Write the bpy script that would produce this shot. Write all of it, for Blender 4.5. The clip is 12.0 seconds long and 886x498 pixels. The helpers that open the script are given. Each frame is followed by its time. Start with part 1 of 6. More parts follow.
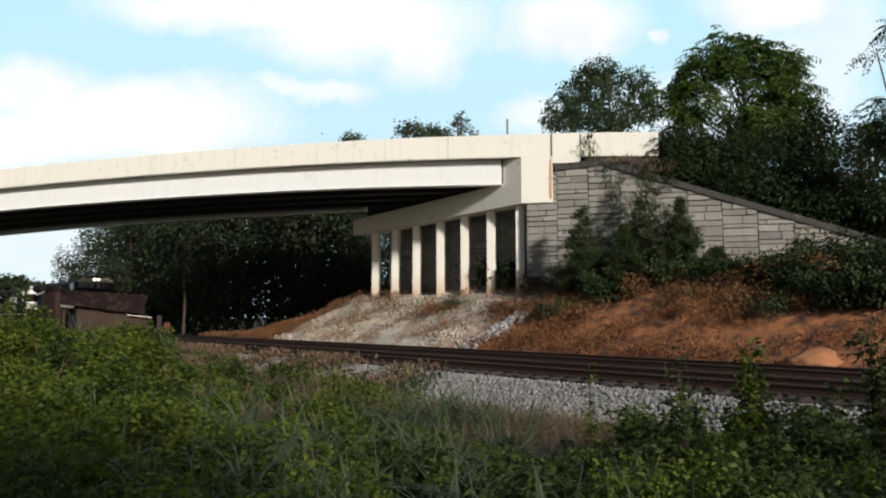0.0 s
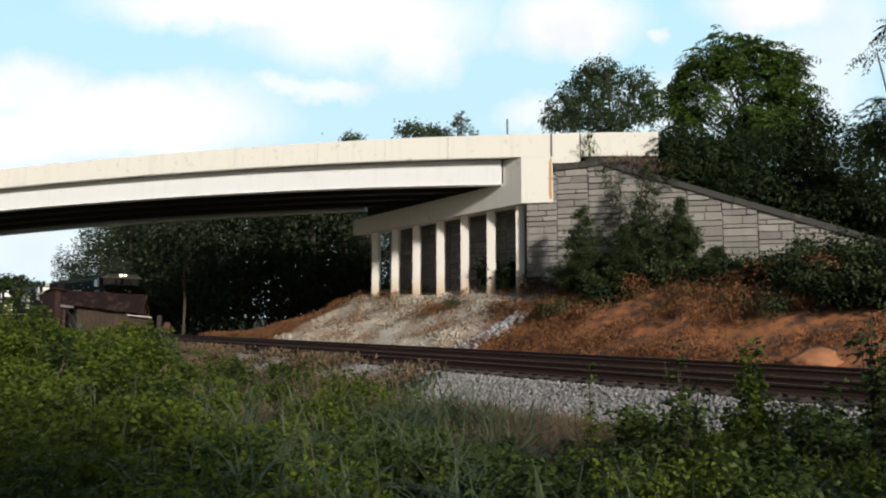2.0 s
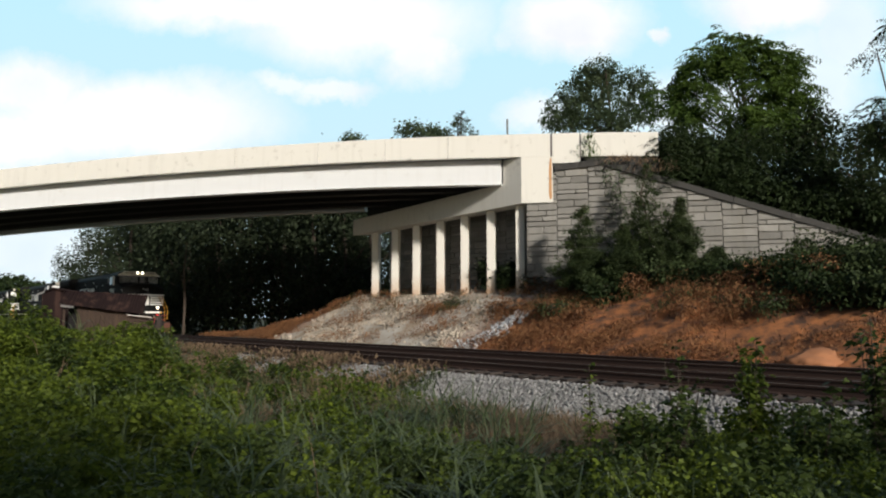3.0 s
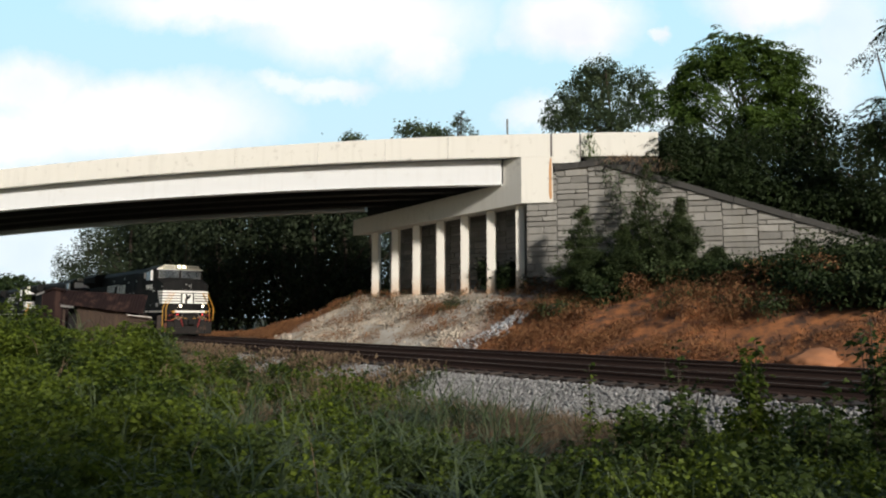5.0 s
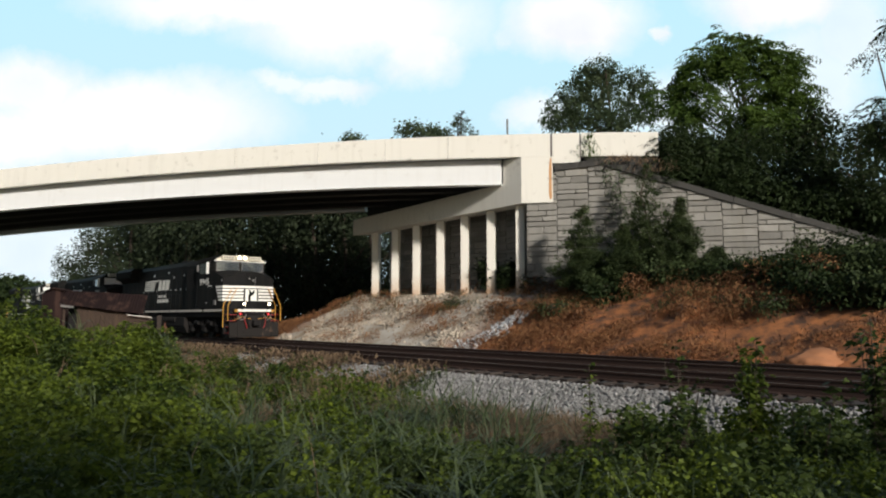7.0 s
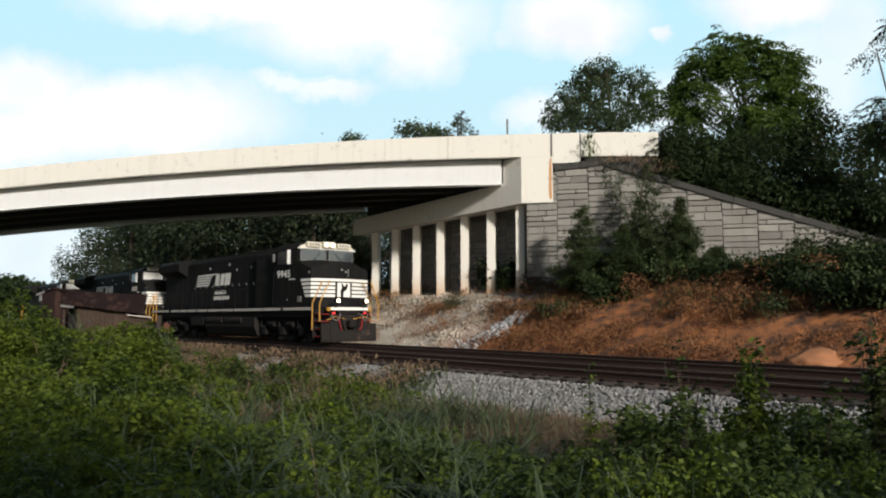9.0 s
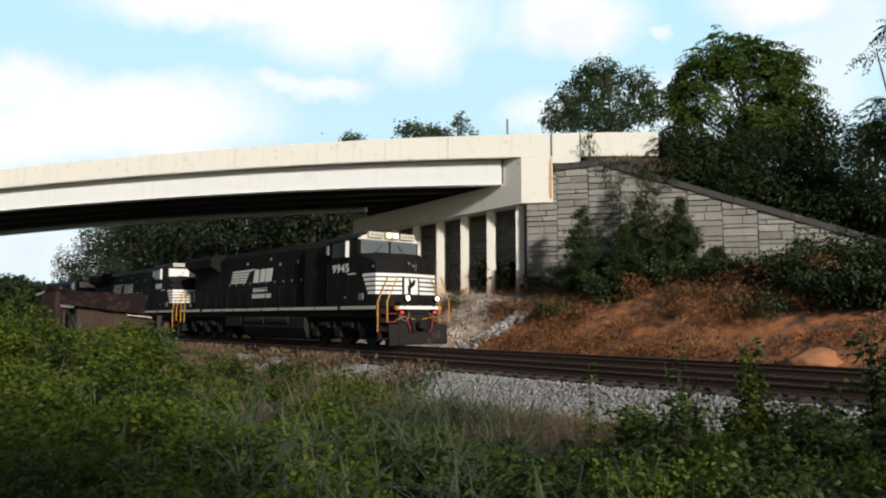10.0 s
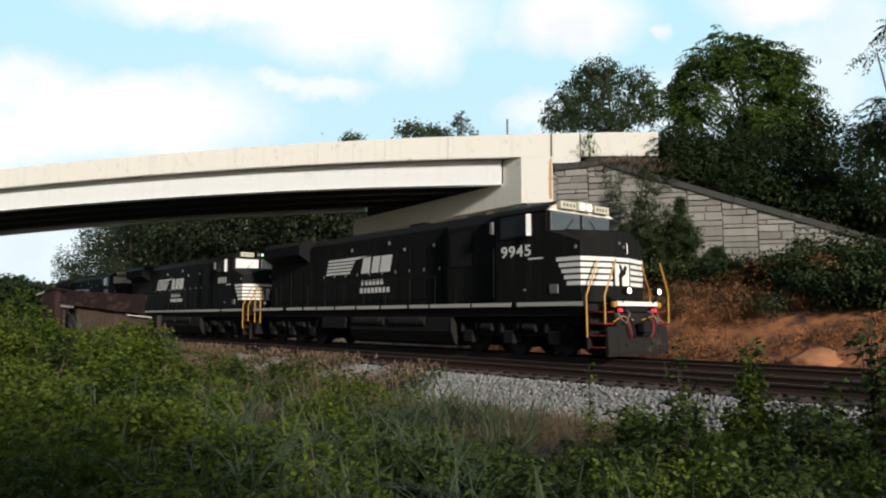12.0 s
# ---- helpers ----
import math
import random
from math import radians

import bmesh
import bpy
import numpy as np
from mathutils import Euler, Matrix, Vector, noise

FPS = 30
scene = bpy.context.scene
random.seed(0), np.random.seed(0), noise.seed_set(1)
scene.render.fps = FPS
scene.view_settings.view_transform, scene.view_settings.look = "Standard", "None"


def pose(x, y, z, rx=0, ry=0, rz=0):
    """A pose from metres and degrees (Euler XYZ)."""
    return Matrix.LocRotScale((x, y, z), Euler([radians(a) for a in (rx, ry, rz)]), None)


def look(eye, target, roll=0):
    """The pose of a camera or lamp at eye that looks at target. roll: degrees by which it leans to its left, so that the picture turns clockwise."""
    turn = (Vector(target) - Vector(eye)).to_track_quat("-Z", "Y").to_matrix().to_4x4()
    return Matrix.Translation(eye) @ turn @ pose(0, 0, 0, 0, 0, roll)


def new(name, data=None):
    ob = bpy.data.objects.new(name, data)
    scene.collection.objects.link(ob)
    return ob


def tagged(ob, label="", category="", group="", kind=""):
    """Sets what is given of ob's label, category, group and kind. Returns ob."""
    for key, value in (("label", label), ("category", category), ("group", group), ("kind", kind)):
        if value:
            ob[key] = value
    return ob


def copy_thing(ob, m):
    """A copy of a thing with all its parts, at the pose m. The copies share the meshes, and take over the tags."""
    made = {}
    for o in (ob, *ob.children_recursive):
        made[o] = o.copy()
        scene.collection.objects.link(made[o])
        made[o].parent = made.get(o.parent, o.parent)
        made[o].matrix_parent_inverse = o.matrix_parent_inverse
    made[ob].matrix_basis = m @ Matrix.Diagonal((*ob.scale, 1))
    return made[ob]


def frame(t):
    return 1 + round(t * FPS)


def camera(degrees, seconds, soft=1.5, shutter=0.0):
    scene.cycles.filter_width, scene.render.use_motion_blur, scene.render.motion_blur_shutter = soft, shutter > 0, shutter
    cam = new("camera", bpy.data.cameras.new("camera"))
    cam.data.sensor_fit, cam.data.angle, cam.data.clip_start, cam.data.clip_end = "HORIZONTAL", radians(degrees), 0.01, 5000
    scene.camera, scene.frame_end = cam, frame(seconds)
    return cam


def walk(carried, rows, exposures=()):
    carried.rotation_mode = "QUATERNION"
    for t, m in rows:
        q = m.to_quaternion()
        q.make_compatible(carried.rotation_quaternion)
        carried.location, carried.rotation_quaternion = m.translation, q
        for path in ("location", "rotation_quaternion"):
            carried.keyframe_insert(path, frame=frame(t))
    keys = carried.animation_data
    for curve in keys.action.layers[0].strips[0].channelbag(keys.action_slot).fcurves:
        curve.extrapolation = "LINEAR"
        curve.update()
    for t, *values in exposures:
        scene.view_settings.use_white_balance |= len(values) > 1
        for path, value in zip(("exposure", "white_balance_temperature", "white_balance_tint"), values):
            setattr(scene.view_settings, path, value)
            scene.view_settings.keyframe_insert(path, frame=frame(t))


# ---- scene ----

# World: eye above the origin, y into the view, z = 0 at the top of the rails.
TH = radians(40.268)
D_DIR = Vector((math.sin(TH), -math.cos(TH), 0))      # the way the train runs
N_DIR = Vector((math.cos(TH), math.sin(TH), 0))       # across the tracks, away from the eye
RZ = math.degrees(math.atan2(D_DIR.y, D_DIR.x))
V_FAR, V_NEAR = 17.6, 13.7                            # centre lines of the two tracks
BA = radians(15)
B_DIR = Vector((-math.cos(BA), math.sin(BA), 0))      # along the bridge, leftwards
B_NRM = Vector((math.sin(BA), math.cos(BA), 0))       # across the bridge, away from the eye
B_FACE = 34.52                                        # the parapet's outer face, along B_NRM

cam = camera(63.78, 12.0, soft=2.1)
EYE = (0.0, 0.0, 1.174)
walk(cam, [(0.0, pose(*EYE, 95.504, 0, 0)), (12.0, pose(*EYE, 95.504, 0, 0))], [(0.0, 0.0), (12.0, 0.0)])

# ---------------------------------------------------------------- light
SUN_TO = Vector((0.48, -0.877, 0.36)).normalized()
world = bpy.data.worlds.new("sky")
scene.world = world
world.use_nodes = True
wn = world.node_tree.nodes
sky = wn.new("ShaderNodeTexSky")
sky.sky_type = "NISHITA"
sky.sun_disc = False
sky.sun_elevation = math.asin(SUN_TO.z)
sky.sun_rotation = math.atan2(SUN_TO.x, SUN_TO.y)
world.node_tree.links.new(sky.outputs[0], wn["Background"].inputs[0])
wn["Background"].inputs[1].default_value = 0.05
sun = new("sun", bpy.data.lights.new("sun", "SUN"))
sun.data.energy = 4.6
sun.data.angle = radians(5.0)
sun.data.color = (1.0, 0.94, 0.85)
sun.matrix_world = look(SUN_TO * 100, (0, 0, 0))


# ---------------------------------------------------------------- materials
def nodes_of(m):
    return m.node_tree.nodes, m.node_tree.links


def mat(name, a, b=None, rough=0.7, metal=0.0, scale=3.0, fine=40.0, bump=0.2, spread=0.5, spec=0.5, streak=None, island=0.0, obj=0.0, blotch=None, bump_d=0.02):
    """Two-scale noise mix of colours a and b, with bump; streak = (colour, amount) adds upright stains."""
    m = bpy.data.materials.new(name)
    m.use_nodes = True
    nd, ln = nodes_of(m)
    bs = nd["Principled BSDF"]
    bs.inputs["Roughness"].default_value = rough
    bs.inputs["Metallic"].default_value = metal
    bs.inputs["Specular IOR Level"].default_value = spec
    b = b or tuple(c * 0.7 for c in a)
    geo = nd.new("ShaderNodeNewGeometry")
    n1 = nd.new("ShaderNodeTexNoise")
    n1.inputs["Scale"].default_value = scale
    n1.inputs["Detail"].default_value = 6
    n2 = nd.new("ShaderNodeTexNoise")
    n2.inputs["Scale"].default_value = fine
    n2.inputs["Detail"].default_value = 3
    tc = nd.new("ShaderNodeTexCoord")
    ln.new(tc.outputs["Object"], n1.inputs["Vector"])
    ln.new(tc.outputs["Object"], n2.inputs["Vector"])
    mx = nd.new("ShaderNodeMix")
    mx.data_type = "RGBA"
    mx.inputs[6].default_value = (*a, 1)
    mx.inputs[7].default_value = (*b, 1)
    ramp = nd.new("ShaderNodeMapRange")
    ramp.inputs[1].default_value = 0.5 - spread * 0.4
    ramp.inputs[2].default_value = 0.5 + spread * 0.4
    add = nd.new("ShaderNodeMath")
    add.operation = "MULTIPLY_ADD"
    add.inputs[1].default_value = 0.35
    sub = nd.new("ShaderNodeMath")
    sub.operation = "MULTIPLY_ADD"
    sub.inputs[1].default_value = 0.65
    ln.new(n1.outputs["Fac"], sub.inputs[0])
    ln.new(n2.outputs["Fac"], add.inputs[0])
    ln.new(add.outputs[0], sub.inputs[2])
    ln.new(sub.outputs[0], ramp.inputs[0])
    ln.new(ramp.outputs[0], mx.inputs[0])
    col = mx.outputs[2]
    if streak:
        mp = nd.new("ShaderNodeMapping")
        mp.inputs["Scale"].default_value = (1.6, 1.6, 0.12)
        n3 = nd.new("ShaderNodeTexNoise")
        n3.inputs["Scale"].default_value = 2.2
        n3.inputs["Detail"].default_value = 5
        ln.new(tc.outputs["Object"], mp.inputs[0])
        ln.new(mp.outputs[0], n3.inputs["Vector"])
        r3 = nd.new("ShaderNodeMapRange")
        r3.inputs[1].default_value = 0.52
        r3.inputs[2].default_value = 0.75
        r3.inputs[4].default_value = streak[1]
        ln.new(n3.outputs["Fac"], r3.inputs[0])
        m3 = nd.new("ShaderNodeMix")
        m3.data_type = "RGBA"
        ln.new(r3.outputs[0], m3.inputs[0])
        ln.new(col, m3.inputs[6])
        m3.inputs[7].default_value = (*streak[0], 1)
        col = m3.outputs[2]
    if blotch:
        n5 = nd.new("ShaderNodeTexNoise")
        n5.inputs["Scale"].default_value = blotch[2]
        n5.inputs["Detail"].default_value = 10
        n5.inputs["Roughness"].default_value = 0.7
        ln.new(tc.outputs["Object"], n5.inputs["Vector"])
        r5 = nd.new("ShaderNodeMapRange")
        r5.inputs[1].default_value = 0.58
        r5.inputs[2].default_value = 0.70
        r5.inputs[4].default_value = blotch[1]
        ln.new(n5.outputs["Fac"], r5.inputs[0])
        m5 = nd.new("ShaderNodeMix")
        m5.data_type = "RGBA"
        ln.new(r5.outputs[0], m5.inputs[0])
        ln.new(col, m5.inputs[6])
        m5.inputs[7].default_value = (*blotch[0], 1)
        col = m5.outputs[2]
    if island or obj:
        hv = nd.new("ShaderNodeHueSaturation")
        r4 = nd.new("ShaderNodeMapRange")
        w = island or obj
        r4.inputs[3].default_value = 1 - w
        r4.inputs[4].default_value = 1 + w
        if island:
            ln.new(geo.outputs["Random Per Island"], r4.inputs[0])
        else:
            oi = nd.new("ShaderNodeObjectInfo")
            ln.new(oi.outputs["Random"], r4.inputs[0])
        ln.new(r4.outputs[0], hv.inputs["Value"])
        ln.new(col, hv.inputs["Color"])
        col = hv.outputs[0]
    ln.new(col, bs.inputs["Base Color"])
    if bump:
        bp = nd.new("ShaderNodeBump")
        bp.inputs["Strength"].default_value = bump
        bp.inputs["Distance"].default_value = bump_d
        ln.new(sub.outputs[0], bp.inputs["Height"])
        ln.new(bp.outputs[0], bs.inputs["Normal"])
    return m


def leaf_mat(name, a, b, rough=0.55, through_light=0.35):
    m = bpy.data.materials.new(name)
    m.use_nodes = True
    nd, ln = nodes_of(m)
    bs = nd["Principled BSDF"]
    bs.inputs["Roughness"].default_value = rough
    bs.inputs["Specular IOR Level"].default_value = 0.18
    geo = nd.new("ShaderNodeNewGeometry")
    tc = nd.new("ShaderNodeTexCoord")
    nz = nd.new("ShaderNodeTexNoise")
    nz.inputs["Scale"].default_value = 0.9
    nz.inputs["Detail"].default_value = 3
    ln.new(tc.outputs["Object"], nz.inputs["Vector"])
    ad = nd.new("ShaderNodeMath")
    ad.operation = "MULTIPLY_ADD"
    ad.inputs[1].default_value = 0.55
    ln.new(geo.outputs["Random Per Island"], ad.inputs[0])
    sb = nd.new("ShaderNodeMath")
    sb.operation = "MULTIPLY_ADD"
    sb.inputs[1].default_value = 1.4
    sb.inputs[2].default_value = -0.5
    ln.new(nz.outputs["Fac"], sb.inputs[0])
    ln.new(sb.outputs[0], ad.inputs[2])
    mx = nd.new("ShaderNodeMix")
    mx.data_type = "RGBA"
    mx.inputs[6].default_value = (*a, 1)
    mx.inputs[7].default_value = (*b, 1)
    ln.new(ad.outputs[0], mx.inputs[0])
    ln.new(mx.outputs[2], bs.inputs["Base Color"])
    tr = nd.new("ShaderNodeBsdfTranslucent")
    ln.new(mx.outputs[2], tr.inputs[0])
    ms = nd.new("ShaderNodeMixShader")
    ms.inputs[0].default_value = through_light
    ln.new(bs.outputs[0], ms.inputs[1])
    ln.new(tr.outputs[0], ms.inputs[2])
    ln.new(ms.outputs[0], nd["Material Output"].inputs[0])
    return m


def glow(name, col, power):
    m = bpy.data.materials.new(name)
    m.use_nodes = True
    bs = m.node_tree.nodes["Principled BSDF"]
    bs.inputs["Base Color"].default_value = (*col, 1)
    bs.inputs["Emission Color"].default_value = (*col, 1)
    bs.inputs["Emission Strength"].default_value = power
    return m


M_CREAM = mat("cream_painted_concrete", (0.84, 0.82, 0.765), (0.78, 0.755, 0.69), 0.85, scale=0.8, fine=12, bump=0.12, streak=((0.42, 0.38, 0.32), 0.16), blotch=((0.34, 0.31, 0.26), 0.55, 1.7))
M_GIRDER = mat("pale_concrete_girder", (0.83, 0.84, 0.85), (0.76, 0.77, 0.775), 0.85, scale=0.7, fine=14, bump=0.1, streak=((0.45, 0.43, 0.4), 0.12), blotch=((0.5, 0.48, 0.45), 0.3, 0.9))
# near-black base colour carries the shade under the deck
M_DECK_SHADE = mat("deck_underside_shade", (0.060, 0.055, 0.050), (0.035, 0.032, 0.030), 0.9, scale=0.6, fine=10)
M_RUSTSTAIN = mat("rust_stain", (0.42, 0.16, 0.05), (0.55, 0.30, 0.14), 0.9, scale=4, fine=30)
M_JOINT = mat("black_joint", (0.03, 0.03, 0.03), (0.06, 0.05, 0.05), 0.9)
M_COPING = mat("weathered_coping", (0.10, 0.096, 0.085), (0.045, 0.043, 0.040), 0.9, scale=2, fine=18, bump=0.6, blotch=((0.26, 0.25, 0.23), 0.6, 1.4), streak=((0.05, 0.05, 0.045), 0.6))
M_PANEL = mat("ashlar_panel_concrete", (0.40, 0.39, 0.36), (0.235, 0.225, 0.205), 0.92, scale=2.6, fine=11, bump=1.0, bump_d=0.09, streak=((0.19, 0.175, 0.145), 0.55), island=0.2)
M_WALLBACK = mat("wall_backing", (0.34, 0.33, 0.30), (0.24, 0.23, 0.21), 0.95)
M_RAIL = mat("rusty_rail_steel", (0.095, 0.045, 0.030), (0.045, 0.024, 0.018), 0.75, 0.2, scale=6, fine=60)
M_RAILTOP = mat("worn_rail_head", (0.30, 0.28, 0.26), (0.2, 0.18, 0.16), 0.35, 0.8, scale=8, fine=80)
M_TIE = mat("weathered_tie_wood", (0.060, 0.040, 0.030), (0.030, 0.022, 0.018), 0.9, scale=4, fine=45, bump=0.5, obj=0.3)
M_BALLAST = mat("grey_ballast_bed", (0.31, 0.30, 0.285), (0.17, 0.16, 0.15), 0.95, scale=9, fine=30, bump=1.0)
M_STONE = mat("ballast_stone", (0.43, 0.425, 0.415), (0.27, 0.265, 0.26), 0.9, scale=1.3, fine=60, bump=0.4, island=0.30)
M_FOUL = mat("fouled_ballast", (0.085, 0.048, 0.034), (0.045, 0.029, 0.023), 0.95, scale=6, fine=30, bump=0.8)
M_RIPRAP = mat("riprap_stone", (0.58, 0.55, 0.50), (0.36, 0.31, 0.25), 0.92, scale=0.8, fine=24, bump=0.5, island=0.35, blotch=((0.42, 0.24, 0.12), 0.7, 0.9))
M_MOUND = mat("clay_mound", (0.44, 0.22, 0.12), (0.30, 0.13, 0.06), 0.95, scale=3.5, fine=18, bump=1.0)
M_BLACK = mat("black_locomotive_paint", (0.0060, 0.0065, 0.0070), (0.012, 0.012, 0.012), 0.62, spec=0.04, scale=1.5, fine=20, bump=0.03, streak=((0.05, 0.042, 0.034), 0.25))
M_UNDER = mat("dusty_running_gear", (0.036, 0.033, 0.030), (0.012, 0.011, 0.011), 0.85, spec=0.2, scale=4, fine=30, bump=0.2)
M_PILOT = mat("dusty_pilot", (0.060, 0.046, 0.040), (0.018, 0.016, 0.015), 0.85, spec=0.15, scale=2.2, fine=22, bump=0.2, blotch=((0.14, 0.09, 0.065), 0.6, 1.6))
M_WHITE = mat("white_paint", (0.87, 0.87, 0.84), (0.78, 0.77, 0.73), 0.6, scale=3, fine=30, bump=0.03)
M_SILL = mat("dirty_white_sill", (0.74, 0.72, 0.67), (0.50, 0.47, 0.43), 0.7, scale=5, fine=40, bump=0.05)
M_YELLOW = mat("yellow_handrail_paint", (0.62, 0.34, 0.03), (0.45, 0.23, 0.03), 0.5, scale=5, fine=40, bump=0.05)
M_RED = mat("red_paint", (0.35, 0.03, 0.02), (0.22, 0.02, 0.02), 0.5, scale=6, fine=40)
M_CHROME = mat("bare_steel", (0.55, 0.55, 0.54), (0.4, 0.4, 0.4), 0.35, 0.8, scale=6, fine=40)
# pale wind deflectors, and the sky glare painted on trailing windscreens
M_PALE = mat("pale_deflector_and_glare", (0.82, 0.82, 0.80), (0.72, 0.72, 0.70), 0.5, scale=5, fine=40)
M_GREY = mat("grey_box_paint", (0.22, 0.21, 0.20), (0.15, 0.145, 0.14), 0.6, scale=6, fine=40)
M_WHEEL = mat("wheel_steel", (0.05, 0.042, 0.038), (0.03, 0.027, 0.025), 0.6, 0.4, scale=5, fine=40)
M_BARK = mat("tree_bark", (0.10, 0.075, 0.055), (0.055, 0.04, 0.03), 0.95, scale=6, fine=40, bump=0.6)
M_POLE = mat("grey_pole", (0.2, 0.19, 0.18), (0.14, 0.13, 0.12), 0.7)
M_RUSTY = mat("rusty_sheet_metal", (0.034, 0.018, 0.016), (0.016, 0.010, 0.010), 0.9, spec=0.08, scale=1.6, fine=14, bump=0.4, streak=((0.085, 0.048, 0.038), 0.55), blotch=((0.10, 0.06, 0.045), 0.5, 2.2))
M_TAN = mat("tan_weathered_boards", (0.105, 0.056, 0.026), (0.040, 0.024, 0.016), 0.9, scale=3, fine=25, bump=0.3, streak=((0.08, 0.05, 0.03), 0.5))
M_GRASSDRY = leaf_mat("dry_grass", (0.28, 0.195, 0.125), (0.115, 0.080, 0.052), 0.8, 0.3)
M_LAMP = glow("headlight_glow", (1.0, 0.86, 0.62), 7.0)
M_LAMPG = glow("green_marker_glow", (0.25, 1.0, 0.35), 2.5)
M_LAMPR = glow("red_marker_glow", (0.9, 0.05, 0.06), 0.8)
M_L_BRUSH = leaf_mat("thicket_leaf", (0.015, 0.032, 0.006), (0.155, 0.200, 0.024))
M_L_WEED = leaf_mat("weed_leaf", (0.016, 0.030, 0.008), (0.085, 0.118, 0.028))
M_L_GRASS = leaf_mat("tall_grass_blade", (0.022, 0.040, 0.016), (0.145, 0.180, 0.090), 0.5, 0.3)
M_L_DARK = leaf_mat("shrub_leaf", (0.008, 0.016, 0.005), (0.030, 0.048, 0.013), 0.65, 0.12)
# forest leaf colour darkened to hold the shade over the woods
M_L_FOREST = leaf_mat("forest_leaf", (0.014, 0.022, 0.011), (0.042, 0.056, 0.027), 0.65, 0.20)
M_L_TREE = leaf_mat("pinnate_leaf", (0.018, 0.042, 0.008), (0.105, 0.165, 0.030))
M_L_OLIVE = leaf_mat("grey_green_leaf", (0.030, 0.052, 0.024), (0.105, 0.140, 0.070))
M_L_CEDAR = leaf_mat("cedar_foliage", (0.016, 0.028, 0.011), (0.062, 0.085, 0.028), 0.7, 0.12)
M_L_DRY = leaf_mat("dry_weed", (0.125, 0.062, 0.034), (0.31, 0.150, 0.066), 0.8, 0.25)


def glass_mat():
    m = bpy.data.materials.new("cab_window_glass")
    m.use_nodes = True
    bs = m.node_tree.nodes["Principled BSDF"]
    bs.inputs["Base Color"].default_value = (0.06, 0.07, 0.08, 1)
    bs.inputs["Roughness"].default_value = 0.06
    bs.inputs["IOR"].default_value = 2.0
    bs.inputs["Specular IOR Level"].default_value = 1.0
    bs.inputs["Coat Weight"].default_value = 1.0
    bs.inputs["Coat Roughness"].default_value = 0.03
    return m


M_BROW = mat("dirty_cream_paint", (0.86, 0.83, 0.75), (0.60, 0.56, 0.45), 0.65, scale=4, fine=24, bump=0.05)
M_HOSE = mat("pale_rubber_hose", (0.30, 0.27, 0.25), (0.18, 0.16, 0.15), 0.7, scale=6, fine=40)


def column_mat():
    """Cream concrete with clay splashed up the feet."""
    m = mat("clay_splashed_column", (0.84, 0.82, 0.765), (0.76, 0.73, 0.66), 0.85, scale=0.8, fine=12, bump=0.12, streak=((0.42, 0.36, 0.28), 0.2))
    nd, ln = nodes_of(m)
    bs = nd["Principled BSDF"]
    base = bs.inputs["Base Color"].links[0].from_socket
    tc = nd.new("ShaderNodeTexCoord")
    sx = nd.new("ShaderNodeSeparateXYZ")
    ln.new(tc.outputs["Object"], sx.inputs[0])
    nz = nd.new("ShaderNodeTexNoise")
    nz.inputs["Scale"].default_value = 2.6
    nz.inputs["Detail"].default_value = 6
    ln.new(tc.outputs["Object"], nz.inputs["Vector"])
    ad = nd.new("ShaderNodeMath")
    ad.operation = "MULTIPLY_ADD"
    ad.inputs[1].default_value = -1.8
    ln.new(nz.outputs["Fac"], ad.inputs[0])
    ln.new(sx.outputs["Z"], ad.inputs[2])
    r = nd.new("ShaderNodeMapRange")
    r.inputs[1].default_value, r.inputs[2].default_value = 2.9, 1.4
    r.inputs[4].default_value = 0.75
    ln.new(ad.outputs[0], r.inputs[0])
    mx = nd.new("ShaderNodeMix")
    mx.data_type = "RGBA"
    mx.inputs[7].default_value = (0.50, 0.27, 0.11, 1)
    ln.new(r.outputs[0], mx.inputs[0])
    ln.new(base, mx.inputs[6])
    ln.new(mx.outputs[2], bs.inputs["Base Color"])
    return m


M_HEAP = mat("blue_grey_stone", (0.58, 0.60, 0.62), (0.40, 0.41, 0.42), 0.9, scale=5, fine=30, bump=0.4, island=0.3)
M_COLUMN = column_mat()
M_CLAYED = mat("faded_orange_board", (0.17, 0.060, 0.030), (0.10, 0.040, 0.024), 0.9, scale=4, fine=25)
M_GLASS = glass_mat()
M_GLASS_DARK = mat("tinted_side_glass", (0.010, 0.011, 0.013), (0.016, 0.017, 0.02), 0.12, spec=0.35, bump=0.0)


# ---------------------------------------------------------------- mesh helpers
def mesh_of(name, bm, material, smooth=False):
    me = bpy.data.meshes.new(name)
    bm.normal_update()
    bm.to_mesh(me)
    bm.free()
    if material:
        me.materials.append(material)
    if smooth:
        me.polygons.foreach_set("use_smooth", [True] * len(me.polygons))
    return me


def part(name, bm, material, parent, label="", smooth=False):
    ob = new(name, mesh_of(name, bm, material, smooth))
    ob.parent = parent
    if label:
        ob["label"] = label
    return ob


def thing(name, label, category, m=None, group="", kind=""):
    ob = new(name)
    ob.empty_display_size = 0.2
    if m is not None:
        ob.matrix_world = m
    return tagged(ob, label, category, group, kind)


def solo(name, bm, material, label, category="", kind="", group="", m=None, smooth=False):
    ob = new(name, mesh_of(name, bm, material, smooth))
    if m is not None:
        ob.matrix_world = m
    return tagged(ob, label, category, group, kind)


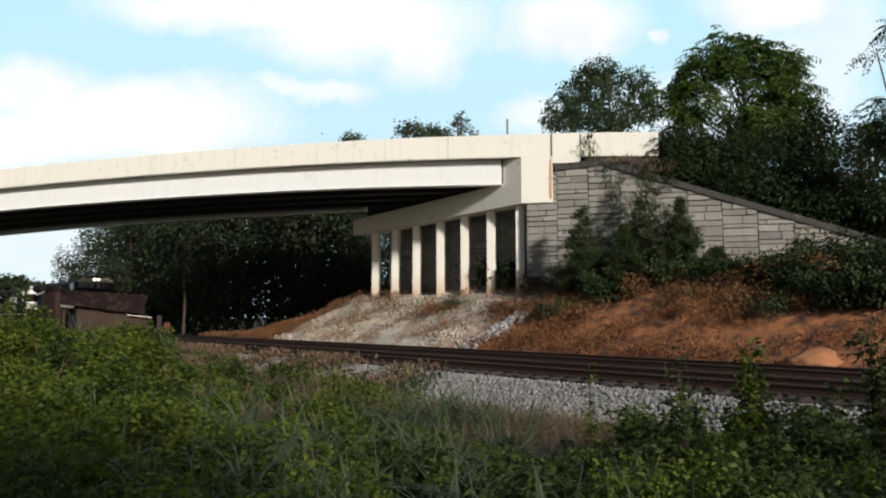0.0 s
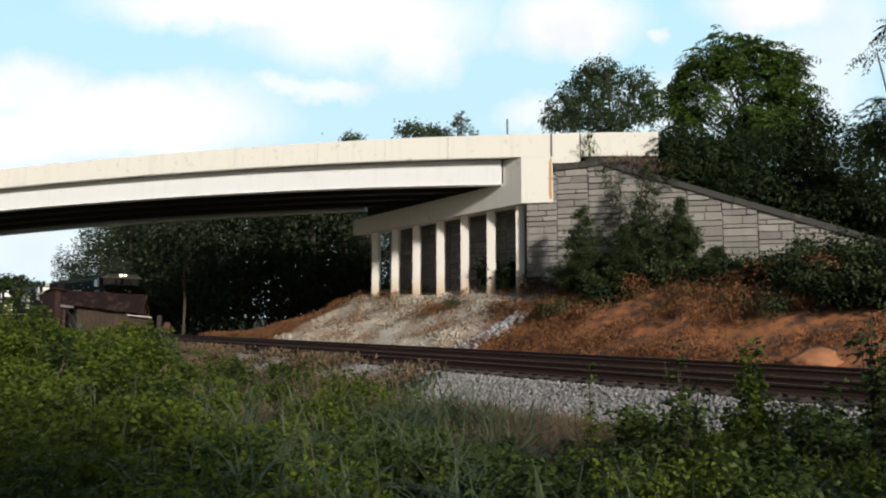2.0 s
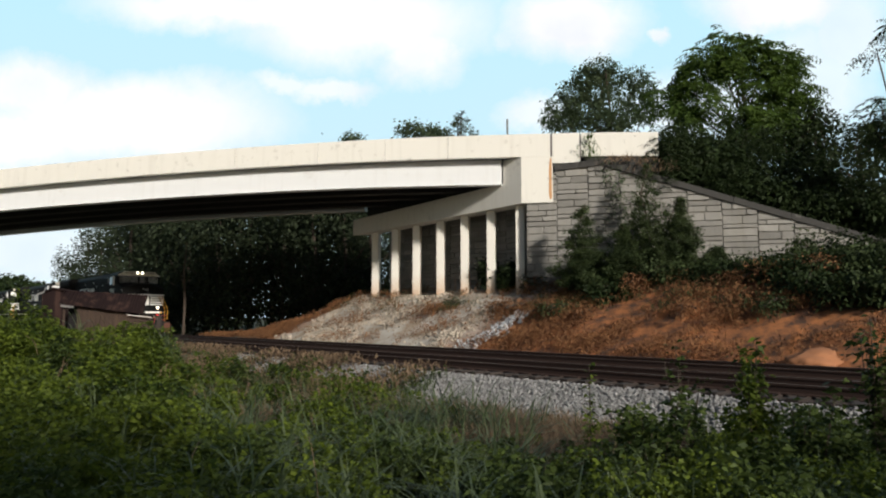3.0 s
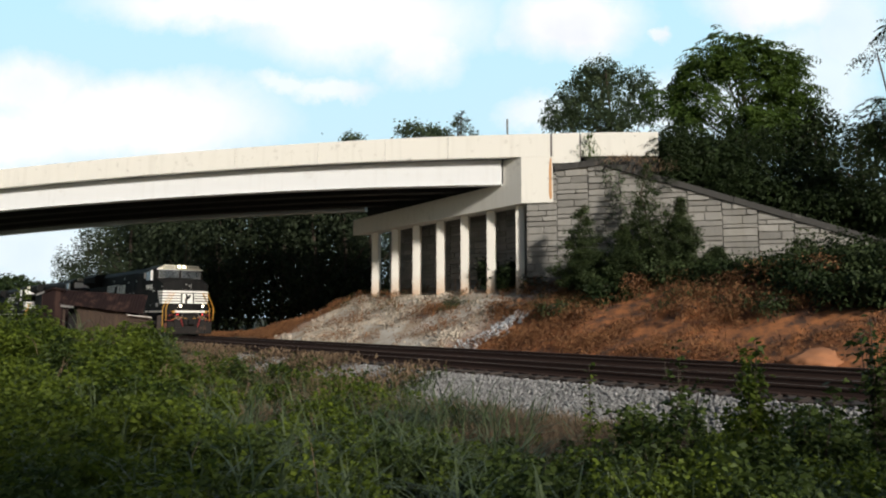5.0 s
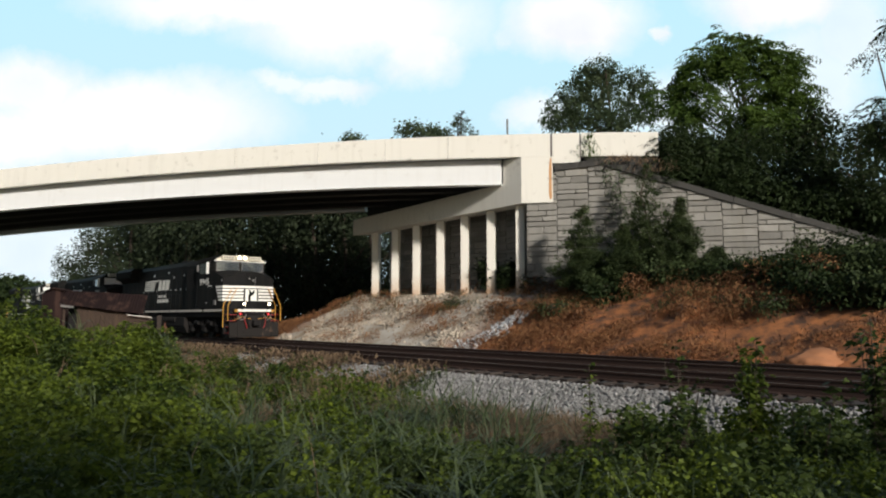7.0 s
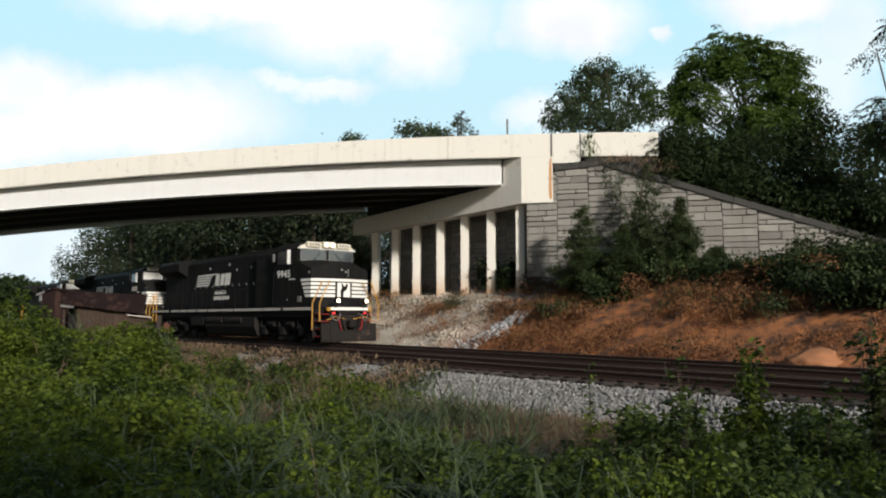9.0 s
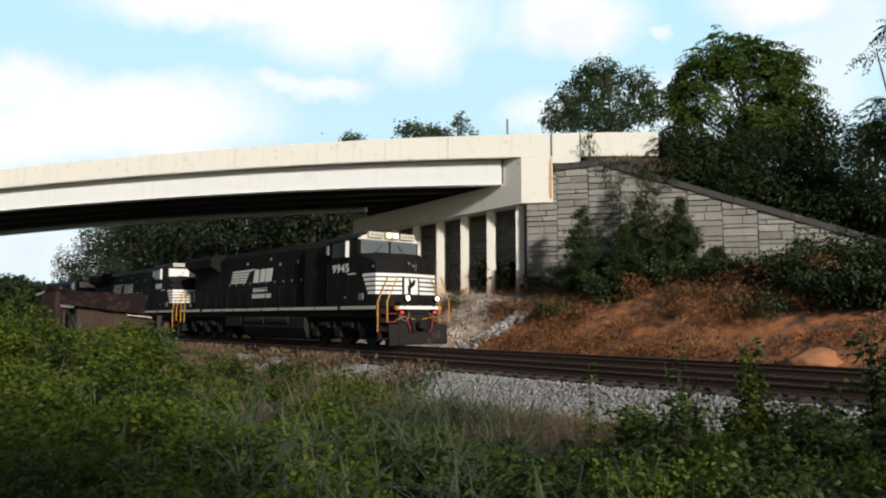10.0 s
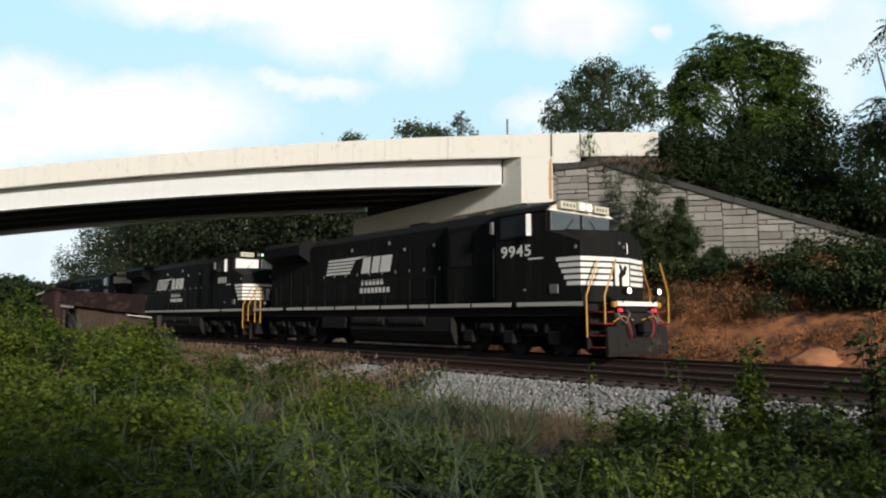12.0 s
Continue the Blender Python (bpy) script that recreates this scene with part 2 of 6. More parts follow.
def add_box(bm, x0, x1, y0, y1, z0, z1, bevel=0.0):
    r = bmesh.ops.create_cube(bm, size=1.0)
    vs = r["verts"]
    for v in vs:
        v.co = Vector(((x0 + x1) / 2 + v.co.x * (x1 - x0), (y0 + y1) / 2 + v.co.y * (y1 - y0), (z0 + z1) / 2 + v.co.z * (z1 - z0)))
    if bevel > 0:
        es = list({e for v in vs for e in v.link_edges})
        bmesh.ops.bevel(bm, geom=es, offset=bevel, segments=1, affect="EDGES", profile=0.5)
    return bm


def box(x0, x1, y0, y1, z0, z1, bevel=0.0):
    return add_box(bmesh.new(), x0, x1, y0, y1, z0, z1, bevel)


def add_tube(bm, pts, r, seg=8, r_end=None):
    """A round bar through the points."""
    rings = []
    pts = [Vector(p) for p in pts]
    for i, p in enumerate(pts):
        a = pts[max(0, i - 1)]
        b = pts[min(len(pts) - 1, i + 1)]
        t = (b - a).normalized()
        u = t.orthogonal().normalized()
        if i and rings:
            u = (last_u - t * last_u.dot(t)).normalized()
        last_u = u
        w = t.cross(u)
        rr = r if r_end is None else r + (r_end - r) * i / (len(pts) - 1)
        rings.append([bm.verts.new(p + (u * math.cos(k * math.tau / seg) + w * math.sin(k * math.tau / seg)) * rr) for k in range(seg)])
    for a, b in zip(rings, rings[1:]):
        for k in range(seg):
            bm.faces.new((a[k], a[(k + 1) % seg], b[(k + 1) % seg], b[k]))
    bm.faces.new(rings[0][::-1])
    bm.faces.new(rings[-1])
    return bm


def tube(pts, r, seg=8, r_end=None):
    return add_tube(bmesh.new(), pts, r, seg, r_end)


def add_prism(bm, poly, axis, a, b):
    """The polygon (pairs) drawn out from a to b along axis: 'x' -> (y, z), 'y' -> (x, z), 'z' -> (x, y)."""
    def at(p, t):
        return {"x": (t, p[0], p[1]), "y": (p[0], t, p[1]), "z": (p[0], p[1], t)}[axis]
    lo = [bm.verts.new(at(p, a)) for p in poly]
    hi = [bm.verts.new(at(p, b)) for p in poly]
    k = len(poly)
    fs = [bm.faces.new(lo), bm.faces.new(hi)]
    for i in range(k):
        fs.append(bm.faces.new((lo[i], lo[(i + 1) % k], hi[(i + 1) % k], hi[i])))
    bmesh.ops.recalc_face_normals(bm, faces=fs)
    return bm


def prism(poly, axis, a, b):
    return add_prism(bmesh.new(), poly, axis, a, b)


def raw(name, verts, faces, material, smooth=False):
    me = bpy.data.meshes.new(name)
    me.from_pydata([tuple(v) for v in verts], [], faces)
    me.materials.append(material)
    if smooth:
        me.polygons.foreach_set("use_smooth", [True] * len(me.polygons))
    return me


def quads_mesh(name, V, material, k=4):
    """V: (n, k, 3) array of separate polygons."""
    n = len(V)
    me = bpy.data.meshes.new(name)
    me.vertices.add(n * k)
    me.vertices.foreach_set("co", V.reshape(-1).astype(np.float32))
    me.loops.add(n * k)
    me.loops.foreach_set("vertex_index", np.arange(n * k, dtype=np.int32))
    me.polygons.add(n)
    me.polygons.foreach_set("loop_start", np.arange(0, n * k, k, dtype=np.int32))
    me.polygons.foreach_set("loop_total", np.full(n, k, dtype=np.int32))
    me.update(calc_edges=True)
    me.materials.append(material)
    return me


RNG = np.random.default_rng(7)


def unit(a):
    return a / np.maximum(np.linalg.norm(a, axis=-1, keepdims=True), 1e-9)


def leaves(P, A, length, width, rng=RNG, droop=0.25):
    """Leaf blades at P (n,3), growing along A (n,3): a pointed four-corner blade each, cupped a little."""
    n = len(P)
    L = (np.ones(n) * length)[:, None] * rng.uniform(0.7, 1.25, (n, 1))
    A = unit(A)
    S = unit(np.cross(A, unit(rng.normal(size=(n, 3)) + np.array([0, 0, 0.6]))))
    Nn = np.cross(S, A)
    W = L * width
    tip = P + A * L - np.array([0, 0, 1]) * L * droop
    mid = P + A * L * 0.45
    return np.stack([P, mid + S * W * 0.5 + Nn * L * 0.06, tip, mid - S * W * 0.5 + Nn * L * 0.06], 1)


def tf(s, v, z=0.0):
    return D_DIR * s + N_DIR * v + Vector((0, 0, z))


# ---------------------------------------------------------------- sky backdrop
def far_point(x, y, dist):
    """Place at that distance in depth for a direction given in 1/1260 of the view's depth, from the optical centre."""
    p = radians(5.504)
    X, Z = (x - 784) / 1260, (441 - y) / 1260
    r = Vector((X, math.cos(p) - Z * math.sin(p), math.sin(p) + Z * math.cos(p)))
    return Vector(EYE) + r * dist / r.y


SKY_Y = 1600.0


def sky_material():
    m = bpy.data.materials.new("summer_sky_with_clouds")
    m.use_nodes = True
    nd, ln = nodes_of(m)
    nd.remove(nd["Principled BSDF"])
    tc = nd.new("ShaderNodeTexCoord")
    warp = nd.new("ShaderNodeTexNoise")
    warp.inputs["Scale"].default_value = 0.006
    warp.inputs["Detail"].default_value = 7
    warp.inputs["Roughness"].default_value = 0.7
    ln.new(tc.outputs["Object"], warp.inputs["Vector"])
    mul = nd.new("ShaderNodeVectorMath")
    mul.operation = "MULTIPLY_ADD"
    mul.inputs[1].default_value = (150, 0, 120)
    ln.new(warp.outputs["Color"], mul.inputs[0])
    off = nd.new("ShaderNodeVectorMath")
    off.operation = "ADD"
    off.inputs[1].default_value = (-75, 0, -60)
    ln.new(tc.outputs["Object"], mul.inputs[2])
    ln.new(mul.outputs[0], off.inputs[0])
    total = None
    # cloud banks: centre x, y and half-width, half-height
    for cx, cy, rx, ry, amt in ((430, 10, 260, 45, 1), (640, 40, 210, 75, 1), (745, 95, 75, 60, .9), (230, 215, 250, 75, 1.1),
                                (60, 160, 110, 55, .9), (20, 250, 160, 60, 1), (590, 160, 80, 22, .75), (1010, 40, 120, 65, 1),
                                (1370, 10, 130, 50, 1), (1500, 60, 70, 80, .6), (950, 205, 60, 30, .7), (500, 150, 60, 20, .7),
                                (1165, 72, 16, 14, .8), (890, 66, 25, 22, .5), (1440, 130, 90, 110, .55), (60, 450, 200, 60, .5),
                                (1240, 190, 150, 60, .6)):
        c, e = far_point(cx, cy, SKY_Y), far_point(cx + rx, cy - ry, SKY_Y)
        s1 = nd.new("ShaderNodeVectorMath")
        s1.operation = "SUBTRACT"
        s1.inputs[1].default_value = (c.x, 0, c.z)
        ln.new(off.outputs[0], s1.inputs[0])
        s2 = nd.new("ShaderNodeVectorMath")
        s2.operation = "MULTIPLY"
        s2.inputs[1].default_value = (1 / (e.x - c.x), 0, 1 / (e.z - c.z))
        ln.new(s1.outputs[0], s2.inputs[0])
        s3 = nd.new("ShaderNodeVectorMath")
        s3.operation = "LENGTH"
        ln.new(s2.outputs[0], s3.inputs[0])
        r = nd.new("ShaderNodeMapRange")
        r.inputs[1].default_value, r.inputs[2].default_value = 1.32, 0.55
        r.inputs[3].default_value, r.inputs[4].default_value = 0, amt
        ln.new(s3.outputs["Value"], r.inputs[0])
        if total is None:
            total = r.outputs[0]
        else:
            mx = nd.new("ShaderNodeMath")
            mx.operation = "MAXIMUM"
            ln.new(total, mx.inputs[0])
            ln.new(r.outputs[0], mx.inputs[1])
            total = mx.outputs[0]
    # soft bellies of the clouds
    n2 = nd.new("ShaderNodeTexNoise")
    n2.inputs["Scale"].default_value = 0.004
    n2.inputs["Detail"].default_value = 5
    ln.new(tc.outputs["Object"], n2.inputs["Vector"])
    r2 = nd.new("ShaderNodeMapRange")
    r2.inputs[1].default_value, r2.inputs[2].default_value = 0.5, 0.72
    ln.new(n2.outputs["Fac"], r2.inputs[0])
    cl = nd.new("ShaderNodeMix")
    cl.data_type = "RGBA"
    cl.inputs[6].default_value = (1.0, 1.0, 1.0, 1)
    cl.inputs[7].default_value = (0.86, 0.89, 0.95, 1)
    ln.new(r2.outputs[0], cl.inputs[0])
    # clear sky paler towards the horizon
    sx = nd.new("ShaderNodeSeparateXYZ")
    ln.new(tc.outputs["Object"], sx.inputs[0])
    r3 = nd.new("ShaderNodeMapRange")
    r3.inputs[1].default_value, r3.inputs[2].default_value = 0, 750
    ln.new(sx.outputs["Z"], r3.inputs[0])
    bl = nd.new("ShaderNodeMix")
    bl.data_type = "RGBA"
    bl.inputs[6].default_value = (0.68, 0.86, 0.96, 1)
    bl.inputs[7].default_value = (0.53, 0.84, 0.98, 1)
    ln.new(r3.outputs[0], bl.inputs[0])
    fin = nd.new("ShaderNodeMix")
    fin.data_type = "RGBA"
    ln.new(total, fin.inputs[0])
    ln.new(bl.outputs[2], fin.inputs[6])
    ln.new(cl.outputs[2], fin.inputs[7])
    em = nd.new("ShaderNodeEmission")
    em.inputs[1].default_value = 1.05
    ln.new(fin.outputs[2], em.inputs[0])
    ln.new(em.outputs[0], nd["Material Output"].inputs[0])
    return m


backdrop = new("backdrop", raw("backdrop", [(-2600, 0, -60), (2600, 0, -60), (2600, 0, 1500), (-2600, 0, 1500)], [(0, 1, 2, 3)], sky_material()))
backdrop.location = (0, SKY_Y, 0)
tagged(backdrop, "pale blue summer sky with drifting white clouds", "sky", kind="structure")


# ---------------------------------------------------------------- ground
C1 = Vector((5.56, 34.33, 0))                         # corner of the retaining wall
C1_B = C1.dot(B_NRM)
WALL_V = 26.9
ROAD_Z = 9.0


def coping_z(a):
    """Top of the wing wall along its length."""
    return float(np.interp(a, [-1, 0, 2.2, 8.0, 12.4, 14.1, 23], [8.50, 8.55, 8.68, 6.60, 5.05, 4.45, 2.2]))


def smooth01(t):
    t = np.clip(t, 0, 1)
    return t * t * (3 - 2 * t)


def ground_z(x, y):
    """Height of the ground; x and y may be arrays."""
    x, y = np.asarray(x, float), np.asarray(y, float)
    s, v = x * D_DIR.x + y * D_DIR.y, x * N_DIR.x + y * N_DIR.y
    flat = np.interp(v, [-4, 2, 8, 10.9, 12.35, 19.2, 19.9, 20.6, 60], [-0.6, -0.62, -0.95, -1.0, -0.40, -0.40, -0.50, -0.35, 0.2])
    bank = np.interp(v, [20.3, 26.0, 29, 60], [0, 2.85, 2.95, 2.95])
    k = smooth01((s + 52) / 15)
    z = flat + bank * k
    a = -((x - C1.x) * B_DIR.x + (y - C1.y) * B_DIR.y)
    b = x * B_NRM.x + y * B_NRM.y - C1_B - 0.4
    cop = np.interp(a, [-1, 0, 2.2, 8.0, 12.4, 14.1, 23], [8.50, 8.55, 8.68, 6.60, 5.05, 4.45, 2.2]) - 0.25
    fill = np.minimum(ROAD_Z, cop + 0.45 * b) - np.maximum(0, (b - 11) * 0.5) - np.maximum(0, (-34.2 - s) * 2.6)
    fill = np.where((b > 0) & (v > WALL_V + 0.4), np.maximum(fill, z), z)
    lump = 0.10 * np.sin(x * 1.3 + 1.7 * np.sin(y * 0.7)) * np.sin(y * 1.1 + 0.6) + 0.05 * np.sin(x * 3.1 + y * 2.3)
    wild = np.where((v > 20.4) | (v < 10.8), 1.0, 0.0) * np.where(fill > 8.5, 0.3, 1.0)
    return fill + lump * wild


def soil_weights(x, y):
    s, v = x * D_DIR.x + y * D_DIR.y, x * N_DIR.x + y * N_DIR.y
    # clay zone; its early fade along s also darkens the far bank for shade
    orange = smooth01((v - 19.5) / 0.7) * smooth01((31 - v) / 3.0) * smooth01((s + 51) / 13)
    gravel = smooth01((s + 41.5) / 2.5) * smooth01((-22.6 - s + (v - 20) * 0.3) / 3.5) * smooth01((v - 19.8) / 0.5) * smooth01((27.5 - v) / 1.0)
    return orange, gravel


def ground_material():
    m = mat("ground_soil_and_grass", (0.11, 0.085, 0.05), (0.06, 0.062, 0.028), 0.95, scale=0.9, fine=9, bump=0.8)
    nd, ln = nodes_of(m)
    bs = nd["Principled BSDF"]
    base = bs.inputs["Base Color"].links[0].from_socket
    at = nd.new("ShaderNodeVertexColor")
    at.layer_name = "soil"
    sp = nd.new("ShaderNodeSeparateColor")
    ln.new(at.outputs[0], sp.inputs[0])
    tc = nd.new("ShaderNodeTexCoord")
    for ch, lo, hi, sc in ((0, (0.44, 0.165, 0.055), (0.075, 0.040, 0.026), 1.7), (1, (0.52, 0.49, 0.44), (0.33, 0.255, 0.18), 0.9)):
        nz = nd.new("ShaderNodeTexNoise")
        nz.inputs["Scale"].default_value = sc
        nz.inputs["Detail"].default_value = 9
        nz.inputs["Roughness"].default_value = 0.68
        ln.new(tc.outputs["Object"], nz.inputs["Vector"])
        r = nd.new("ShaderNodeMapRange")
        r.inputs[1].default_value, r.inputs[2].default_value = 0.38, 0.62
        ln.new(nz.outputs["Fac"], r.inputs[0])
        c = nd.new("ShaderNodeMix")
        c.data_type = "RGBA"
        c.inputs[6].default_value, c.inputs[7].default_value = (*lo, 1), (*hi, 1)
        ln.new(r.outputs[0], c.inputs[0])
        mx = nd.new("ShaderNodeMix")
        mx.data_type = "RGBA"
        ln.new(sp.outputs[ch], mx.inputs[0])
        ln.new(base, mx.inputs[6])
        ln.new(c.outputs[2], mx.inputs[7])
        base = mx.outputs[2]
    ln.new(base, bs.inputs["Base Color"])
    return m


def build_ground():
    def axis(lo, hi, step, far):
        mid = np.arange(lo, hi + 1e-6, step)
        out = step * 1.6 ** np.arange(1, 40)
        left, right = lo - np.cumsum(out), hi + np.cumsum(out)
        return np.concatenate([left[left > -far][::-1], mid, right[right < far]])
    xs, ys = axis(-46, 42, 0.42, 2600), axis(-6, 74, 0.42, 2600)
    X, Y = np.meshgrid(xs, ys)
    Z = ground_z(X, Y)
    nx, ny = len(xs), len(ys)
    V = np.stack([X, Y, Z], -1).reshape(-1, 3)
    idx = np.arange(nx * ny).reshape(ny, nx)
    Fq = np.stack([idx[:-1, :-1], idx[:-1, 1:], idx[1:, 1:], idx[1:, :-1]], -1).reshape(-1, 4)
    me = raw("ground", V.tolist(), Fq.tolist(), ground_material(), True)
    o, g = soil_weights(V[:, 0], V[:, 1])
    ca = me.color_attributes.new("soil", "FLOAT_COLOR", "POINT")
    ca.data.foreach_set("color", np.stack([o, g, o * 0, o * 0 + 1], -1).reshape(-1).astype(np.float32))
    return tagged(new("ground", me), "weedy ground with an orange clay bank beside the tracks", "ground", kind="structure")


build_ground()


# ---------------------------------------------------------------- stones
def stone_mesh(name, P, size, material, rng, flat=0.75):
    """Many small broken stones: squashed, turned eight-cornered lumps, each its own island."""
    n = len(P)
    cube = np.array([(-1, -1, -1), (1, -1, -1), (1, 1, -1), (-1, 1, -1), (-1, -1, 1), (1, -1, 1), (1, 1, 1), (-1, 1, 1)], float) * 0.5
    faces = np.array([(0, 3, 2, 1), (4, 5, 6, 7), (0, 1, 5, 4), (1, 2, 6, 5), (2, 3, 7, 6), (3, 0, 4, 7)])
    C = cube[None] * rng.uniform(0.55, 1.15, (n, 8, 1)) + rng.normal(0, 0.08, (n, 8, 3))
    q = unit(rng.normal(size=(n, 4)))
    w, x, y, z = q.T
    R = np.stack([np.stack([1 - 2 * (y * y + z * z), 2 * (x * y - z * w), 2 * (x * z + y * w)], -1),
                  np.stack([2 * (x * y + z * w), 1 - 2 * (x * x + z * z), 2 * (y * z - x * w)], -1),
                  np.stack([2 * (x * z - y * w), 2 * (y * z + x * w), 1 - 2 * (x * x + y * y)], -1)], 1)
    S = size * rng.uniform(0.6, 1.5, (n, 1, 1)) * np.stack([np.ones(n), rng.uniform(.6, 1, n), rng.uniform(flat * .7, flat, n)], -1)[:, None]
    V = np.einsum("nij,nkj->nki", R, C * S) + P[:, None]
    Fq = (faces[None] + (np.arange(n) * 8)[:, None, None]).reshape(-1, 4)
    return raw(name, V.reshape(-1, 3).tolist(), Fq.tolist(), material)


def on_track(s, v):
    return s * D_DIR.x + v * N_DIR.x, s * D_DIR.y + v * N_DIR.y


def ballast_stones():
    rng = np.random.default_rng(3)
    n = 30000
    s = -28 + 29 * rng.random(n) ** 0.8
    v = rng.uniform(10.75, 12.62, n)
    keep = rng.random(n) < np.interp(v, [10.7, 11.2, 12.6], [0.3, 1, 1])
    s, v = s[keep], v[keep]
    x, y = on_track(s, v)
    z = np.interp(v, [10.9, 12.32], [-1.0, -0.30]) + rng.uniform(-.01, 0.04, len(s))
    tagged(new("ballast_stones", stone_mesh("ballast_stones", np.stack([x, y, z], -1), 0.044, M_STONE, rng)), "loose light grey ballast stones on the track shoulder", "ballast", kind="stuff")


def riprap():
    rng = np.random.default_rng(4)
    n = 13000
    s, v = rng.uniform(-41, -23.5, n), 20.2 + 6.0 * rng.random(n)
    _, g = soil_weights(*on_track(s, v))
    chute = np.exp(-((s + 29.6 - (v - 20) * 0.5) / 1.7) ** 4) * (v < 23.6)
    patch = np.clip(0.50 + 0.95 * np.sin(s * 1.1 + 2 * np.sin(v * .9)) * np.sin(v * 1.4 + s * .5), 0.05, 1)
    edge = np.exp(-((s + 25.2 - (v - 20) * 0.1) / 0.5) ** 2)
    keep = (rng.random(n) < g * (1 - chute) * patch * np.where(s > -28, 0.14, 0.62)) | ((rng.random(n) < edge * 0.9) & (v < 24.5))
    s, v = s[keep], v[keep]
    x, y = on_track(s, v)
    z = ground_z(x, y) + 0.03
    m = rng.normal(size=(240, 2))
    hs, hv = -22.6 + m[:, 0] * .38, 22.0 + m[:, 1] * 1.0
    hx, hy = on_track(hs + (hv - 22) * .25, hv)
    heap = stone_mesh("stone_heap", np.stack([hx, hy, ground_z(hx, hy) + .05], -1), 0.17, M_HEAP, rng)
    tagged(new("stone_heap", heap), "pale blue-grey broken stones heaped at the slope's edge", "stones", kind="stuff")
    tagged(new("riprap", stone_mesh("riprap", np.stack([x, y, z], -1), 0.105, M_RIPRAP, rng)), "pale broken riprap stones on the slope under the bridge", "riprap", kind="stuff")


ballast_stones()
riprap()


# ---------------------------------------------------------------- tracks
S0, S1 = -130.0, 40.0


def track_bed():
    bm = bmesh.new()
    add_prism(bm, [(10.9, -1.02), (12.32, -0.30), (16.0, -0.27), (19.2, -0.27), (20.0, -0.55), (20.0, -0.9), (10.9, -1.2)], "x", S0, S1)
    ob = solo("track_bed", bm, M_BALLAST, "grey crushed stone bed under both tracks", "track bed", "structure", m=pose(0, 0, 0, 0, 0, RZ))
    bm = bmesh.new()
    for a, b in ((12.45, 14.95), (16.35, 18.85)):
        add_box(bm, S0, S1, a, b, -0.42, -0.235)
    add_box(bm, S0, S1, 14.97, 16.33, -0.42, -0.27)
    solo("fouled_ballast", bm, M_FOUL, "brown dirty ballast between the ties", "track bed", "structure", m=pose(0, 0, 0, 0, 0, RZ))


track_bed()


def build_track(name, vc, label, tie_from, tie_to):
    t = thing(name, label, "railway track", pose(0, 0, 0, 0, 0, RZ), group="railway tracks", kind="structure")
    prof = [(-0.07, -0.18), (0.07, -0.18), (0.07, -0.165), (0.012, -0.145), (0.012, -0.045), (0.036, -0.035), (0.036, -0.008), (0.028, 0.0),
            (-0.028, 0.0), (-0.036, -0.008), (-0.036, -0.035), (-0.012, -0.045), (-0.012, -0.145), (-0.07, -0.165)]
    for sgn in (-1, 1):
        c = vc + sgn * 0.755
        r = part("rail", prism([(c + a, b) for a, b in prof], "x", S0, S1), M_RAIL, t, "brown rusted steel rail")
        part("running_surface", box(S0, S1, c - 0.026, c + 0.026, 0.0005, 0.003), M_RAILTOP, r, "worn shiny rail head")
    tie = mesh_of("tie", box(-0.115, 0.115, -1.3, 1.3, -0.36, -0.182, 0.012), M_TIE)
    plate = mesh_of("tie_plate", box(-0.09, 0.09, -0.17, 0.17, -0.184, -0.166), M_RAIL)
    rng = random.Random(vc)
    for i in range(int((tie_to - tie_from) / 0.5)):
        o = new("tie", tie)
        o.parent = t
        o.location = (tie_from + i * 0.5 + rng.uniform(-.03, .03), vc + rng.uniform(-.03, .03), rng.uniform(-.012, 0.0))
        o.rotation_euler = (0, 0, rng.uniform(-.02, .02))
        if vc == V_NEAR and tie_from + i * 0.5 > -24:
            for sgn in (-1, 1):
                q = new("tie_plate", plate)
                q.parent = o
                q.location = (0, sgn * 0.755, 0.004)
    return t


build_track("railway_track", V_NEAR, "rusty rails on dark wooden ties in grey ballast", -70, 2)
build_track("railway_track", V_FAR, "rusty rails on dark ties carrying the train", -75, 2)


# ---------------------------------------------------------------- bridge
def deck_z(sb):
    """Top of the parapet along the bridge."""
    return 10.55 - (0.00095 if sb > 19 else 0.0015) * (sb - 19) ** 2


def sb_at(v, bv):
    return (B_NRM.dot(N_DIR) * bv - v) / -B_DIR.dot(N_DIR)


def sweep(bm, prof, sbs, top=deck_z):
    """Profile of (across from the outer face, below the parapet's top) carried along the bridge."""
    rings = []
    for sb in sbs:
        zt = top(sb)
        rings.append([bm.verts.new(B_DIR * sb + B_NRM * (B_FACE + c) + Vector((0, 0, zt + h))) for c, h in prof])
    k = len(prof)
    fs = [bm.faces.new(rings[0]), bm.faces.new(rings[-1][::-1])]
    for a, b in zip(rings, rings[1:]):
        for i in range(k):
            fs.append(bm.faces.new((a[i], b[i], b[(i + 1) % k], a[(i + 1) % k])))
    bmesh.ops.recalc_face_normals(bm, faces=fs)
    return bm


DECK_W = 9.6
CAP_V0 = 25.38
CHEEK = 1.25                                          # length of the full-height end block


